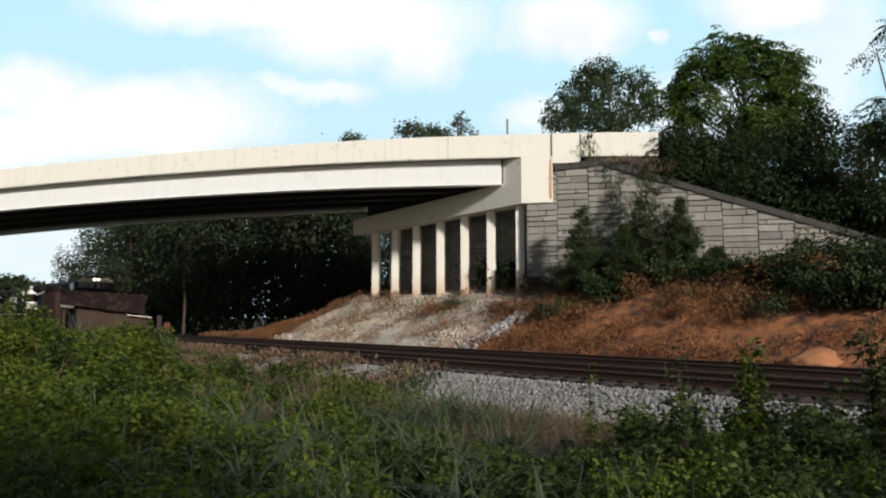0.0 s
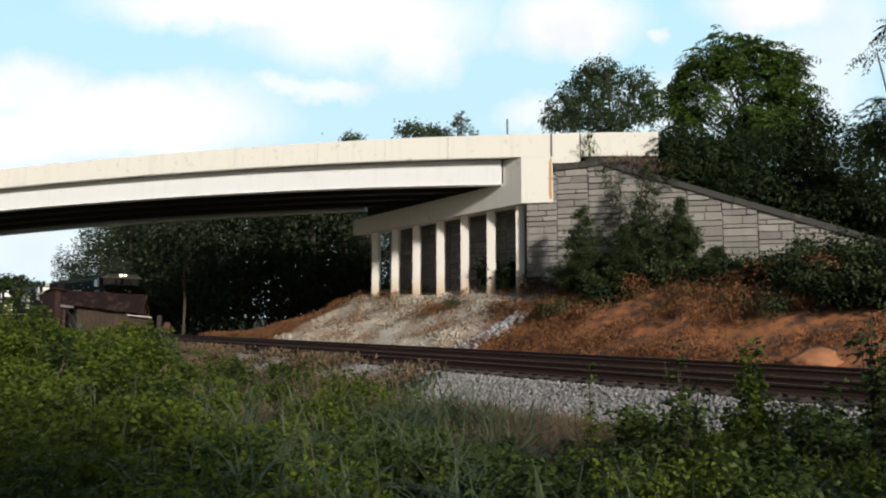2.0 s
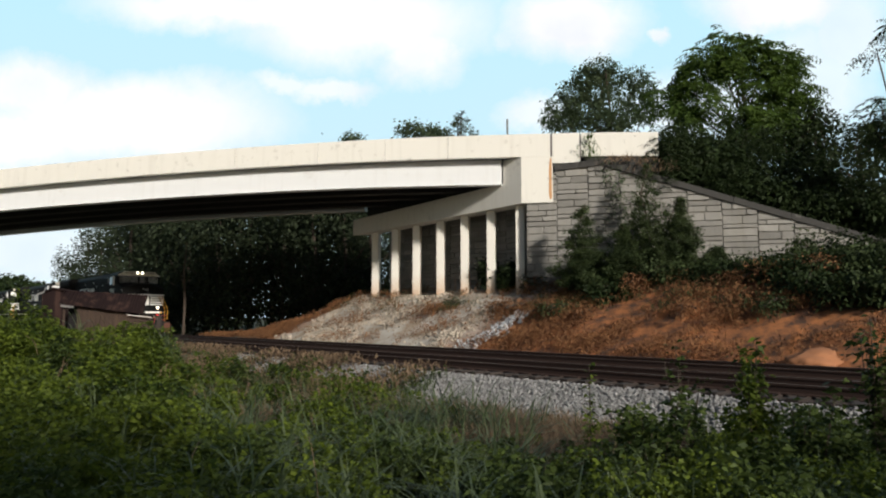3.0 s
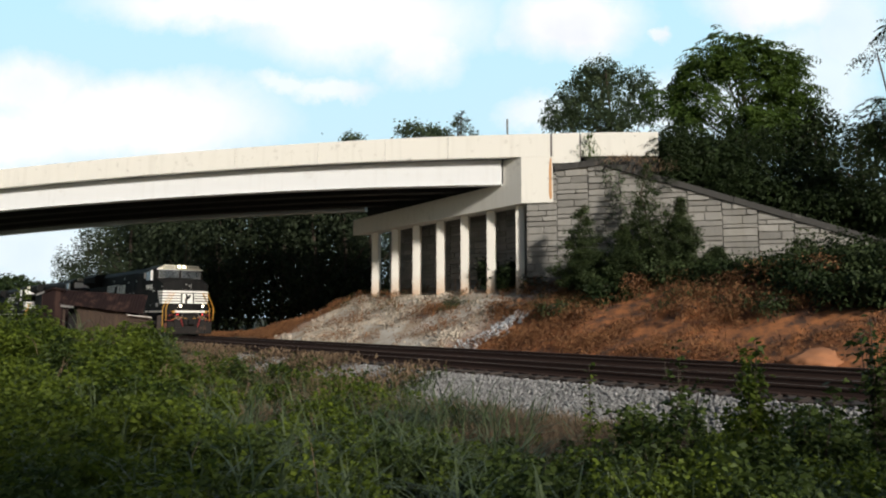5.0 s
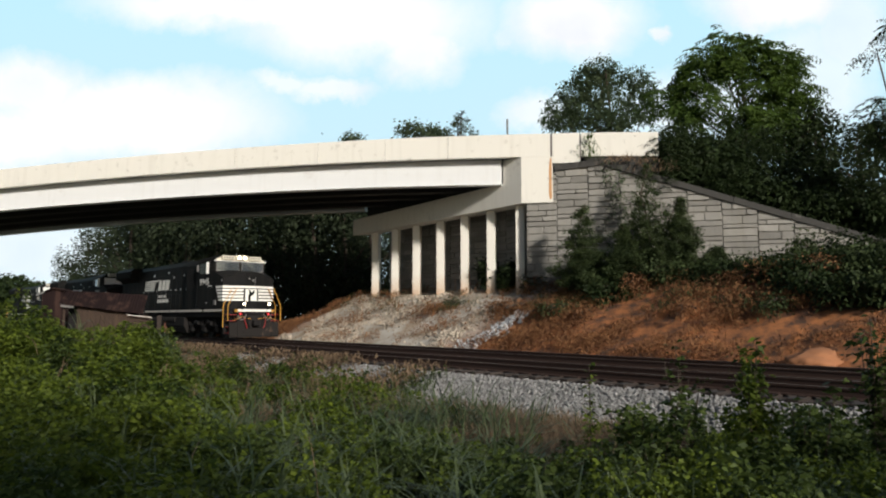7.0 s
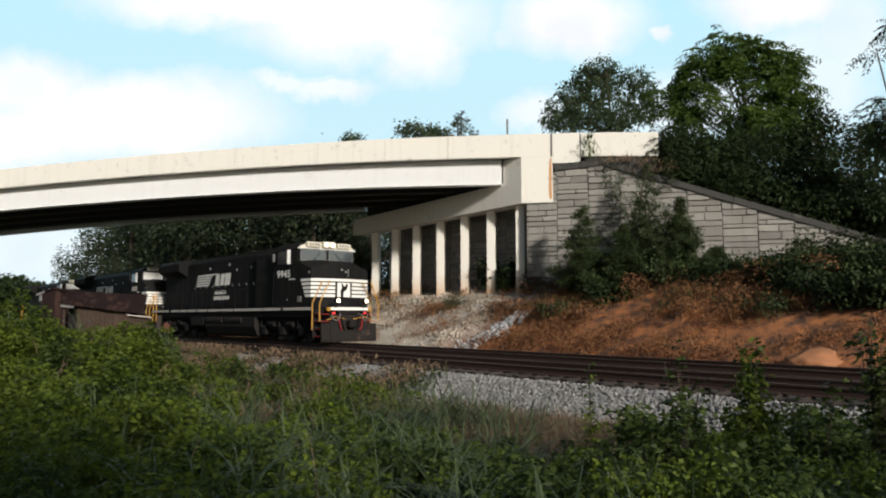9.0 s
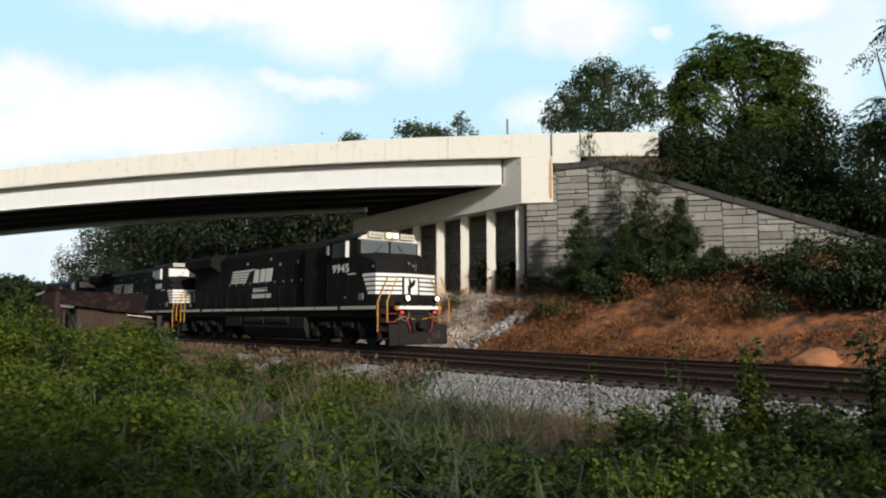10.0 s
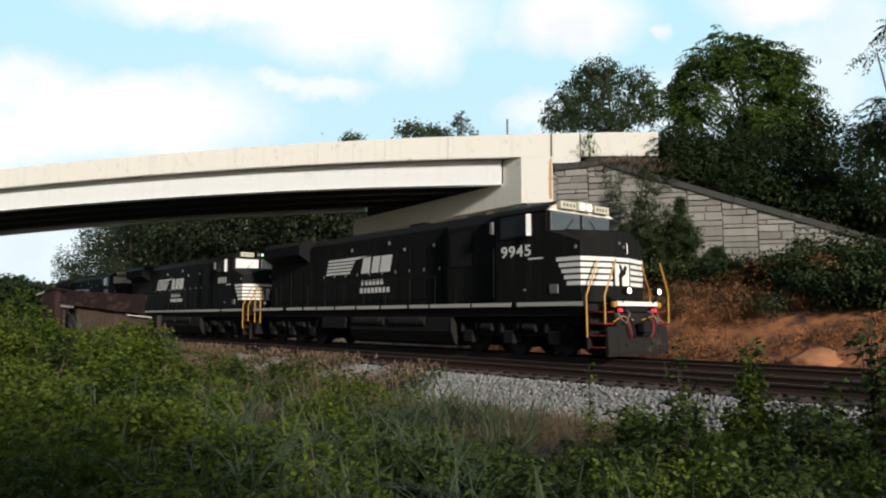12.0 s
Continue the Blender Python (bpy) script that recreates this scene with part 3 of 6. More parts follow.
def build_bridge():
    br = thing("road_bridge", "cream concrete road bridge with solid parapets crossing the tracks", "bridge")
    cuts = [-1.3, 2.35, 3.75, 9.0, 12.4, 16.2, 21.2, 26.2, 31.8, 37.2, 43, 49, 55, 61, 67, 73]
    for side in (0, 1):
        for a, b in zip(cuts, cuts[1:]):
            wide = {3.75: .045, 2.35: .03}
            sbs = list(np.linspace(a + wide.get(a, .012), b - wide.get(b, .012), 4))
            prof = [(0, -1.16), (0, -0.03), (0.03, 0), (0.27, 0), (0.30, -0.03), (0.36, -0.85), (0.36, -0.88), (0.36, -1.16)]
            if side:
                prof = [(DECK_W - c, h) for c, h in prof]
            part("parapet_panel", sweep(bmesh.new(), prof, sbs), M_CREAM, br, "cream painted parapet panel with grey streaks" if not side else "")
        for a in cuts[1:-1]:
            prof = [(0.03, -1.15), (0.03, -0.05), (0.25, -0.05), (0.25, -1.15)]
            if side:
                prof = [(DECK_W - c, h) for c, h in prof]
            part("joint_filler", sweep(bmesh.new(), prof, [a - wide.get(a, .012), a + wide.get(a, .012)]), M_JOINT, br)
    sbs = list(np.linspace(-1.3, 73, 40))
    part("deck_slab", sweep(bmesh.new(), [(0.37, -1.16), (0.37, -0.88), (DECK_W - 0.37, -0.88), (DECK_W - 0.37, -1.16)], sbs), M_DECK_SHADE, br, "underside of the deck, coloured dark for shade")
    for i, off in enumerate((0.75, 2.75, 4.75, 6.75, 8.65)):
        s0 = sb_at(CAP_V0 + (0.55 if i else -0.02), B_FACE + off)
        prof = [(off - .30, -2.46), (off + .30, -2.46), (off + .30, -2.40), (off + .12, -2.36), (off + .12, -1.34), (off + .3, -1.24), (off + .3, -1.165),
                (off - .3, -1.165), (off - .3, -1.24), (off - .12, -1.34), (off - .12, -2.36), (off - .30, -2.40)]
        if i in (0, 4):
            e = -1 if i == 0 else 1
            prof = [(off + e * .24, -2.46), (off - e * .30, -2.46), (off - e * .30, -2.34), (off - e * .12, -2.25), (off - e * .12, -1.34), (off - e * .3, -1.24),
                    (off - e * .3, -1.165), (off + e * .20, -1.165), (off + e * .20, -2.40), (off + e * .24, -2.41)]
        # inner girders take the colour darkened for shade, edge girders stay pale
        part("girder", sweep(bmesh.new(), prof, list(np.linspace(s0, 73, 30))), M_GIRDER if i in (0, 4) else M_DECK_SHADE, br, "smooth pale edge girder" if i == 0 else "")
    # end bent: cap beam, columns
    A = Vector((3.87, 34.70, 0))
    sA = A.dot(D_DIR)

    def skew_block(along0, along1, back0, back1, low, high):
        """Block in the skewed plan of the bent: along the bent from its front corner, and back from its face."""
        bm = bmesh.new()
        va, vb = [], []
        for al, bk in ((along0, back0), (along0, back1), (along1, back1), (along1, back0)):
            p = A - B_DIR * bk - D_DIR * al
            va.append(bm.verts.new((p.x, p.y, low(al))))
            vb.append(bm.verts.new((p.x, p.y, high(al, p))))
        fs = [bm.faces.new(va[::-1]), bm.faces.new(vb)] + [bm.faces.new((va[i], va[(i + 1) % 4], vb[(i + 1) % 4], vb[i])) for i in range(4)]
        bmesh.ops.recalc_face_normals(bm, faces=fs)
        return bm

    def cap_low(al):
        return 6.78 - 0.0173 * al

    def under_deck(al, p):
        return deck_z(p.dot(B_DIR)) - 1.168

    # end wall darkened in its colour, as it lies in the deck's shadow
    part("backwall", skew_block(CHEEK + .01, 15.0, .95, 1.5, lambda al: cap_low(al) + .9, under_deck), M_DECK_SHADE, br, "end wall between the girders, coloured dark for shade")
    part("cheek_wall", skew_block(0, CHEEK, 0, 1.55, lambda al: cap_low(al) + 1.0, under_deck), M_CREAM, br, "cream concrete end block under the parapet")
    bm = bmesh.new()
    rings = []
    for al, top in ((0.002, 1.0), (CHEEK, 1.0), (CHEEK + .01, 1.18), (15.06, 1.0)):
        ring = []
        for bk, up in ((0, 0), (1.55, 0), (1.55, 1), (0, 1)):
            p = A - B_DIR * bk - D_DIR * al
            ring.append(bm.verts.new((p.x, p.y, cap_low(al) + (top if up else 0))))
        rings.append(ring)
    fs = [bm.faces.new(rings[0]), bm.faces.new(rings[-1][::-1])]
    for ra, rb in zip(rings, rings[1:]):
        fs += [bm.faces.new((ra[i], rb[i], rb[(i + 1) % 4], ra[(i + 1) % 4])) for i in range(4)]
    bmesh.ops.recalc_face_normals(bm, faces=fs)
    cap = part("cap_beam", bm, M_CREAM, br, "deep cream concrete end cap on square columns")
    bm = bmesh.new()
    q = A - B_DIR * 1.42 - B_NRM * 0.004
    for w, z0, z1 in ((0.075, 6.9, 8.95),):
        add_prism(bm, [(-w, z0 + .3), (-w * .2, z0), (w, z0 + .1), (w, z1), (w * .1, z1), (-w * .7, z1 - .5)], "y", -0.003, 0.003)
    st = part("rust_streak", bm, M_RUSTSTAIN, cap, "orange rust streak down the cap's end")
    st.matrix_local = Matrix.Translation((q.x, q.y, 0)) @ pose(0, 0, 0, 0, 0, -15)
    for k, (ds, zb) in enumerate(((-13.2, 2.3), (-11.1, 2.4), (-9.0, 2.4), (-6.8, 2.4), (-4.75, 2.4), (-2.7, 2.6), (-0.6, 2.7))):
        c = tf(sA + ds, 25.93)
        ztop = 6.78 + 0.0173 * ds - 0.02
        co = part("column", box(-0.225, 0.225, -0.225, 0.225, zb - 0.6, ztop, 0.02), M_COLUMN, br, "square cream concrete column stained orange at its foot")
        co.matrix_local = Matrix.Translation((c.x, c.y, 0)) @ pose(0, 0, 0, 0, 0, -15)
    # concrete seat between the parapet and the wing wall
    part("bearing_seat", sweep(bmesh.new(), [(0.10, -2.0), (0.10, -1.162), (0.40, -1.162), (0.40, -2.0)], list(np.linspace(-1.28, 2.2, 5))), M_COPING, br)
    part("end_block", sweep(bmesh.new(), [(-0.03, -1.5), (-0.03, -1.17), (0.36, -1.17), (0.36, -1.5)], [2.36, 3.70]), M_CREAM, br)
    return br


build_bridge()


def bridge_pole():
    p = far_point(898, 236, 38.0)
    solo("bridge_pole", tube([(p.x, p.y, 9.2), (p.x, p.y, 11.95)], 0.05, 8), M_POLE, "slim grey post standing on the bridge deck", "post")


bridge_pole()


# ---------------------------------------------------------------- retaining wall of ashlar panels
def clip_top(poly, f):
    """Keep of a polygon in (a, z) what lies below z = f(a)."""
    out = []
    for i, p in enumerate(poly):
        q = poly[(i + 1) % len(poly)]
        dp, dq = p[1] - f(p[0]), q[1] - f(q[0])
        if dp <= 0:
            out.append(p)
        if (dp < 0) != (dq < 0) and dp != dq:
            t = dp / (dp - dq)
            out.append((p[0] + (q[0] - p[0]) * t, p[1] + (q[1] - p[1]) * t))
    return out


def wall_panels(parent, length, z0, top, seed, start=0.0):
    rng = random.Random(seed)
    W, Hp = 1.5, 1.5
    cols = int(math.ceil((length - start) / W))
    for i in range(cols):
        zc = z0 - (0.75 if i % 2 else 0)
        while zc < 9.2:
            bm = bmesh.new()
            # five uneven courses, broken once or not at all
            hs = [rng.uniform(.6, 1.4) for _ in range(5)]
            k = Hp / sum(hs)
            z = zc
            for h in hs:
                h *= k
                breaks = sorted([0, W] + ([rng.uniform(.35, 1.15)] if rng.random() < .6 else []))
                for a, b in zip(breaks, breaks[1:]):
                    x0, x1 = start + i * W + a, min(start + i * W + b, length)
                    if x1 - x0 < 0.1:
                        continue
                    g = 0.0
                    quad = [(x0 + g, z + g), (x1 - g, z + g), (x1 - g, z + h - g), (x0 + g, z + h - g)]
                    quad = clip_top(quad, top)
                    if len(quad) < 3:
                        continue
                    cx, cz = sum(p[0] for p in quad) / len(quad), sum(p[1] for p in quad) / len(quad)
                    dep = rng.uniform(.04, .10)
                    tilt = rng.uniform(-.05, .05)
                    back = [bm.verts.new((p[0], 0.0, p[1])) for p in quad]
                    front = [bm.verts.new((p[0] + (cx - p[0]) * min(.12, .03 / max(.03, abs(cx - p[0]))), -dep + rng.uniform(-.018, .018) + math.copysign(tilt, p[1] - cz) * .5, p[1] + math.copysign(min(abs(cz - p[1]) * .5, rng.uniform(.018, .045)), cz - p[1]))) for p in quad]
                    n = len(quad)
                    for j in range(n):
                        bm.faces.new((back[j], back[(j + 1) % n], front[(j + 1) % n], front[j]))
                    bm.faces.new(front)
                z += h
            if len(bm.faces):
                bmesh.ops.recalc_face_normals(bm, faces=bm.faces[:])
                part("wall_panel", bm, M_PANEL, parent)
            else:
                bm.free()
            zc += Hp


def build_wall():
    w = thing("wing_wall", "grey retaining wall of split-face ashlar concrete panels", "retaining wall", pose(C1.x, C1.y, 0, 0, 0, -15), kind="structure")
    part("backing", prism([(0, 1.5), (22, 1.5), (22, coping_z(22) - .1)] + [(a, coping_z(a) - 0.1) for a in (14.1, 12.4, 8.0, 2.2)] + [(0, coping_z(0) - .1)], "y", 0.0, 0.35), M_WALLBACK, w)
    part("backing", box(-1.5, -0.002, 0.0, 0.35, 1.5, 6.74), M_WALLBACK, w)
    wall_panels(w, 22, 1.6, lambda a: coping_z(a) - 0.12 if a > -.003 else 6.74, 5, -1.5)
    knots = [-0.1, 2.2, 5.0, 8.0, 10.4, 12.4, 14.1, 17, 19.5, 22]
    for a, b in zip(knots, knots[1:]):
        bm = prism([(a + .01, coping_z(a) - .22), (b - .01, coping_z(b) - .22), (b - .01, coping_z(b) + .07), (a + .01, coping_z(a) + .07)], "y", -0.17, 0.45)
        part("coping_stone", bm, M_COPING, w, "dark weathered concrete coping stepping down the slope")
    o = tf(-37.0, WALL_V)
    u = thing("abutment_wall", "shaded ashlar panel wall behind the bridge columns", "retaining wall", pose(o.x, o.y, 0, 0, 0, RZ), kind="structure")
    ln = -22.6 + 37.0
    part("backing", box(0, ln - 0.06, 0.0, 0.35, 1.5, 8.7), M_WALLBACK, u)
    wall_panels(u, ln - 0.02, 1.6, lambda a: 8.7, 6)


build_wall()


def wall_vine():
    rng = np.random.default_rng(31)
    t = thing("wall_vine", "thin yellow-green vine climbing the wing wall", "vine", pose(C1.x, C1.y, 0, 0, 0, -15))
    P = []
    for j in range(3):
        a0 = 2.45 + .35 * j
        zs = np.linspace(5.6, coping_z(a0) - .15, 8)
        path = [(a0 + .22 * math.sin(z * 2.1 + j), -.15, float(z)) for z in zs]
        part("stem", tube(path, .014, 5, .006), M_BARK, t)
        for x, y, z in path:
            P.append(rng.normal(size=(14, 3)) * np.array([.15, .02, .22]) + np.array([x, y - .04, z]))
    P = np.concatenate(P)
    cr = new("foliage", quads_mesh("foliage", leaves(P, rng.normal(size=P.shape) * np.array([.7, .25, .6]) - np.array([0, .2, .3]), .12, .6, rng, .3), M_L_OLIVE))
    cr.parent = t


wall_vine()


# ---------------------------------------------------------------- locomotives
LOCO_L = 22.3
AXLES = (-2.1, -4.0, -5.9, -16.3, -18.2, -20.1)
WHEEL_R = 0.53


def y_box(sg, x0, x1, ya, yb, z0, z1, bevel=0.0):
    """A box between the distances ya < yb from the centre line, on the side sg."""
    a, b = sorted((sg * ya, sg * yb))
    return box(x0, x1, a, b, z0, z1, bevel)


def build_wheelset(parent, x):
    bm = tube([(0, -0.95, 0), (0, 0.95, 0)], 0.09, 10)
    w = part("wheelset", bm, M_WHEEL, parent)
    for sg in (-1, 1):
        bm = bmesh.new()
        prof = ((0.62, 0.10), (0.62, 0.20), (0.66, 0.22), (0.68, 0.42), (0.70, 0.46), (0.70, WHEEL_R + .025), (0.73, WHEEL_R + .025), (0.745, WHEEL_R), (0.835, WHEEL_R - 0.01), (0.84, 0.47), (0.80, 0.44), (0.78, 0.22), (0.86, 0.20), (0.86, 0.10))
        seg = 28
        rings = [[bm.verts.new((r * math.cos(k * math.tau / seg), sg * y, r * math.sin(k * math.tau / seg))) for k in range(seg)] for y, r in prof]
        fs = []
        for a, b in zip(rings, rings[1:]):
            for k in range(seg):
                fs.append(bm.faces.new((a[k], a[(k + 1) % seg], b[(k + 1) % seg], b[k])))
        bmesh.ops.recalc_face_normals(bm, faces=fs)
        part("wheel", bm, M_WHEEL, w)
    w.location = (x, 0, WHEEL_R)
    return w


def build_truck(loco, xc):
    bm = bmesh.new()
    add_box(bm, xc - 2.4, xc + 2.4, -0.5, 0.5, 0.55, 0.95, .03)
    t = part("truck", bm, M_UNDER, loco, "dusty six-wheel truck")
    for ax in (-1.9, 0, 1.9):
        part("traction_motor", box(xc + ax - .62, xc + ax + .62, -.60, .60, .24, .98, .06), M_UNDER, t)
    for sg in (-1, 1):
        a, b = sorted((sg * 0.98, sg * 1.16))
        poly = [(xc - 2.55, .62), (xc - 2.25, .45), (xc - 1.6, .42), (xc - 1.4, .60), (xc - .5, .60), (xc - .35, .42), (xc + .35, .42), (xc + .5, .60), (xc + 1.4, .60), (xc + 1.6, .42), (xc + 2.25, .45), (xc + 2.55, .62),
                (xc + 2.55, .86), (xc + 1.5, .92), (xc + 1.2, 1.08), (xc - 1.2, 1.08), (xc - 1.5, .92), (xc - 2.55, .86)]
        part("side_frame", prism(poly, "y", a, b), M_UNDER, t)
        for ax in (-1.9, 0, 1.9):
            part("axle_box", y_box(sg, xc + ax - .24, xc + ax + .24, 1.12, 1.30, .34, .76, .04), M_UNDER, t)
            for k in (-.36, .36):
                part("spring", tube([(xc + ax + k, sg * 1.2, .70), (xc + ax + k, sg * 1.2, 1.02)], .085, 8), M_UNDER, t)
        for ax in (-.95, .95):
            part("brake_cylinder", tube([(xc + ax - .3, sg * 1.25, .86), (xc + ax + .22, sg * 1.25, .86)], .13, 10), M_UNDER, t)
    return t


def build_loco():
    lo = thing("locomotive", "black diesel freight locomotive with white nose stripes and yellow handrails", "locomotive", group="locomotives of the train")
    # frame and sills
    fr = part("frame", box(-21.75, -0.95, -1.42, 1.42, 1.20, 1.58, .02), M_UNDER, lo)
    part("underframe", box(-21.2, -1.3, -1.08, 1.08, .93, 1.198), M_UNDER, lo)
    part("walkway", box(-21.75, -0.95, -1.56, 1.56, 1.582, 1.63), M_BLACK, lo)
    stripes = [(-0.78, -3.35), (-3.6, -5.4), (-5.5, -7.6), (-7.7, -8.8), (-8.95, -10.6), (-10.75, -12.3), (-12.45, -13.9), (-14.05, -15.4), (-15.55, -16.6), (-16.8, -18.2), (-18.6, -20.0), (-20.1, -21.7)]
    for sg in (-1, 1):
        for b, a in stripes:
            part("sill_stripe", y_box(sg, a, b, 1.561, 1.572, 1.51, 1.632), M_SILL, lo, "dirty white sill stripe")
    # fuel tank and air reservoirs
    prof = [(-1.30, .30), (-1.15, .20), (1.15, .20), (1.30, .30), (1.48, .70), (1.48, 1.15), (1.30, 1.22), (-1.30, 1.22), (-1.48, 1.15), (-1.48, .70)]
    tk = part("fuel_tank", prism(prof, "x", -12.9, -6.6), M_UNDER, lo, "dusty black fuel tank")
    part("tank_end_plate", prism([(a * 1.01, b) for a, b in prof], "x", -6.6, -6.54), M_PILOT, tk)
    for sg in (-1, 1):
        for a, b in ((-12.6, -10.5), (-10.1, -8.0)):
            r = part("air_reservoir", tube([(a, sg * 1.36, 1.02), (a + .06, sg * 1.36, 1.02), (b - .06, sg * 1.36, 1.02), (b, sg * 1.36, 1.02)], .20, 14), M_PILOT, lo, "round air reservoir")
            for q in (.4, -.4):
                x = (a if q > 0 else b) + q
                part("strap", tube([(x - .02, sg * 1.36, 1.02), (x + .02, sg * 1.36, 1.02)], .212, 14), M_UNDER, r)
        part("battery_box", y_box(sg, -15.2, -13.3, .9, 1.45, .72, 1.2, .03), M_UNDER, lo)
    for x in (-4.0, -18.2):
        build_truck(lo, x)
    sets = [build_wheelset(lo, x) for x in AXLES]
    # long hood
    hood = part("engine_hood", prism([(-.95, 1.63), (.95, 1.63), (.95, 4.42), (.72, 4.70), (-.72, 4.70), (-.95, 4.42)], "x", -16.9, -4.26), M_BLACK, lo)
    part("rear_hood", prism([(-.95, 1.63), (.95, 1.63), (.95, 4.36), (.8, 4.50), (-.8, 4.50), (-.95, 4.36)], "x", -21.0, -16.9), M_BLACK, lo)
    part("radiator_wing", prism([(-.96, 3.72), (-1.52, 4.05), (-1.52, 4.52), (-1.30, 4.72), (1.30, 4.72), (1.52, 4.52), (1.52, 4.05), (.96, 3.72)], "x", -20.8, -17.2), M_BLACK, lo, "flared radiator housing")
    eq = part("blower_housing", prism([(-1.25, 1.63), (1.25, 1.63), (1.25, 4.30), (1.0, 4.62), (-1.0, 4.62), (-1.25, 4.30)], "x", -7.0, -4.27), M_BLACK, lo)
    for sg in (-1, 1):
        x = -16.6
        while x < -7.6:
            d = part("hood_door", y_box(sg, x, x + .82, .951, .972, 1.85, 3.95 if x < -10 else 4.2, .006), M_BLACK, hood)
            part("latch", y_box(sg, x + .70, x + .76, .972, .995, 2.9, 3.02), M_CHROME, d)
            x += .9
        for x in (-20.7, -19.7, -18.7, -17.8):
            part("hood_door", y_box(sg, x, x + .78, .951, .972, 1.9, 3.6, .006), M_BLACK, hood)
        for x in (-6.85, -5.6):
            part("vent_screen", y_box(sg, x, x + 1.1, 1.251, 1.27, 2.9, 4.1, .01), M_UNDER, eq)
        for k in range(8):
            part("radiator_slat", y_box(sg, -20.6, -17.4, 1.521, 1.545, 4.08 + k * .055, 4.11 + k * .055), M_UNDER, lo)
        # flying flag and block emblem on the hood side
        for k in range(5):
            z0 = 3.03 + k * .142
            p = [(-15.68 + k * .05, z0), (-13.78 + k * .11, z0), (-13.73 + k * .11 + .04, z0 + .095), (-15.65 + k * .05, z0 + .095)]
            if k == 4:
                p = [(-15.50, z0), (-13.32, z0), (-12.4, z0 + .12), (-15.45, z0 + .095)]
            y0, y1 = sorted((sg * .973, sg * .980))
            part("hood_stripe", prism(p, "y", y0, y1), M_WHITE, lo, "white slanted flag stripe")
        y0, y1 = sorted((sg * .973, sg * .981))
        for p in ([(-12.9, 3.0), (-12.3, 3.0), (-12.2, 3.66), (-12.7, 3.66)], [(-12.15, 3.0), (-11.65, 3.0), (-11.5, 3.66), (-12.0, 3.66)], [(-11.55, 3.0), (-10.85, 3.0), (-10.68, 3.66), (-11.4, 3.66)]):
            part("emblem_block", prism(p, "y", y0, y1), M_WHITE, lo, "plain white emblem shape")
        for z0, xs in ((2.50, (-12.85, -11.2)), (2.18, (-12.95, -10.9))):
            x = xs[0]
            while x < xs[1] - .1:
                part("lettering_bar", y_box(sg, x, x + .19, .973, .979, z0, z0 + .21), M_WHITE, lo)
                x += .27
        # fairlead lamps along the hood
        for x, z in ((-13.6, 3.95), (-9.9, 3.72), (-8.1, 3.75), (-10.9, 4.05)):
            part("hood_fitting", y_box(sg, x, x + .08, .973, 1.03, z, z + .14, .01), M_CHROME, lo)
    bm = bmesh.new()
    add_box(bm, -10.4, -9.4, -.35, .35, 4.70, 4.88, .03)
    part("muffler", bm, M_UNDER, lo)
    for x in (-18.2, -19.8):
        part("roof_fan", tube([(x, 0, 4.72), (x, 0, 4.82)], .6, 20), M_UNDER, lo)
    part("horn", tube([(-6.0, .1, 4.62), (-6.0, .1, 4.78), (-5.6, .1, 4.84)], .05, 8), M_CHROME, lo)
    # cab
    cp = [(-1.56, 1.63), (1.56, 1.63), (1.56, 4.38), (1.42, 4.52), (.9, 4.70), (-.9, 4.70), (-1.42, 4.52), (-1.56, 4.38)]
    cab = part("cab", prism(cp, "x", -4.25, -2.12), M_BLACK, lo, "wide black crew cab")
    rp = [(1.6, 4.40), (1.46, 4.56), (.92, 4.75), (-.92, 4.75), (-1.46, 4.56), (-1.6, 4.40), (-1.5, 4.40), (-1.38, 4.50), (-.9, 4.69), (.9, 4.69), (1.38, 4.50), (1.5, 4.40)]
    part("cab_roof", prism(rp, "x", -4.45, -2.05), M_BLACK, cab)
    for sg in (-1, 1):
        part("window_frame", y_box(sg, -4.08, -2.62, 1.561, 1.585, 3.62, 4.36, .01), M_UNDER, cab)
        g = part("side_window", y_box(sg, -4.0, -2.92, 1.586, 1.592, 3.70, 4.29), M_GLASS_DARK, cab, "dark cab side window")
        part("wind_deflector", prism([(-2.80, sg * 1.70), (-2.68, sg * 1.60), (-2.668, sg * 1.612), (-2.788, sg * 1.712)], "z", 3.66, 4.33), M_PALE, cab, "pale wind deflector catching the light")
        part("mirror", y_box(sg, -4.5, -4.36, 1.5, 1.62, 3.85, 4.25, .02), M_GREY, cab)
        part("grab_rail", tube([(-4.33, sg * 1.6, 1.8), (-4.33, sg * 1.6, 3.4)], .018, 6), M_BLACK, cab)
        part("side_box", y_box(sg, -2.0, -1.68, 1.50, 1.585, 1.88, 2.15, .01), M_GREY, lo, "small grey box on the cab side")
        part("nameplate_bar", y_box(sg, -2.85, -2.25, 1.561, 1.566, 2.93, 2.98), M_WHITE, cab)
        part("side_lamp", y_box(sg, -3.05, -2.95, 1.561, 1.58, 1.98, 2.04), M_CHROME, cab)
    # front wall with windscreens, number boards and headlight
    fw = part("windscreen_surround", prism([(-1.5, 3.72), (1.5, 3.72), (1.5, 4.36), (1.34, 4.42), (-1.34, 4.42), (-1.5, 4.36)], "x", -2.12, -2.05), M_BLACK, cab)
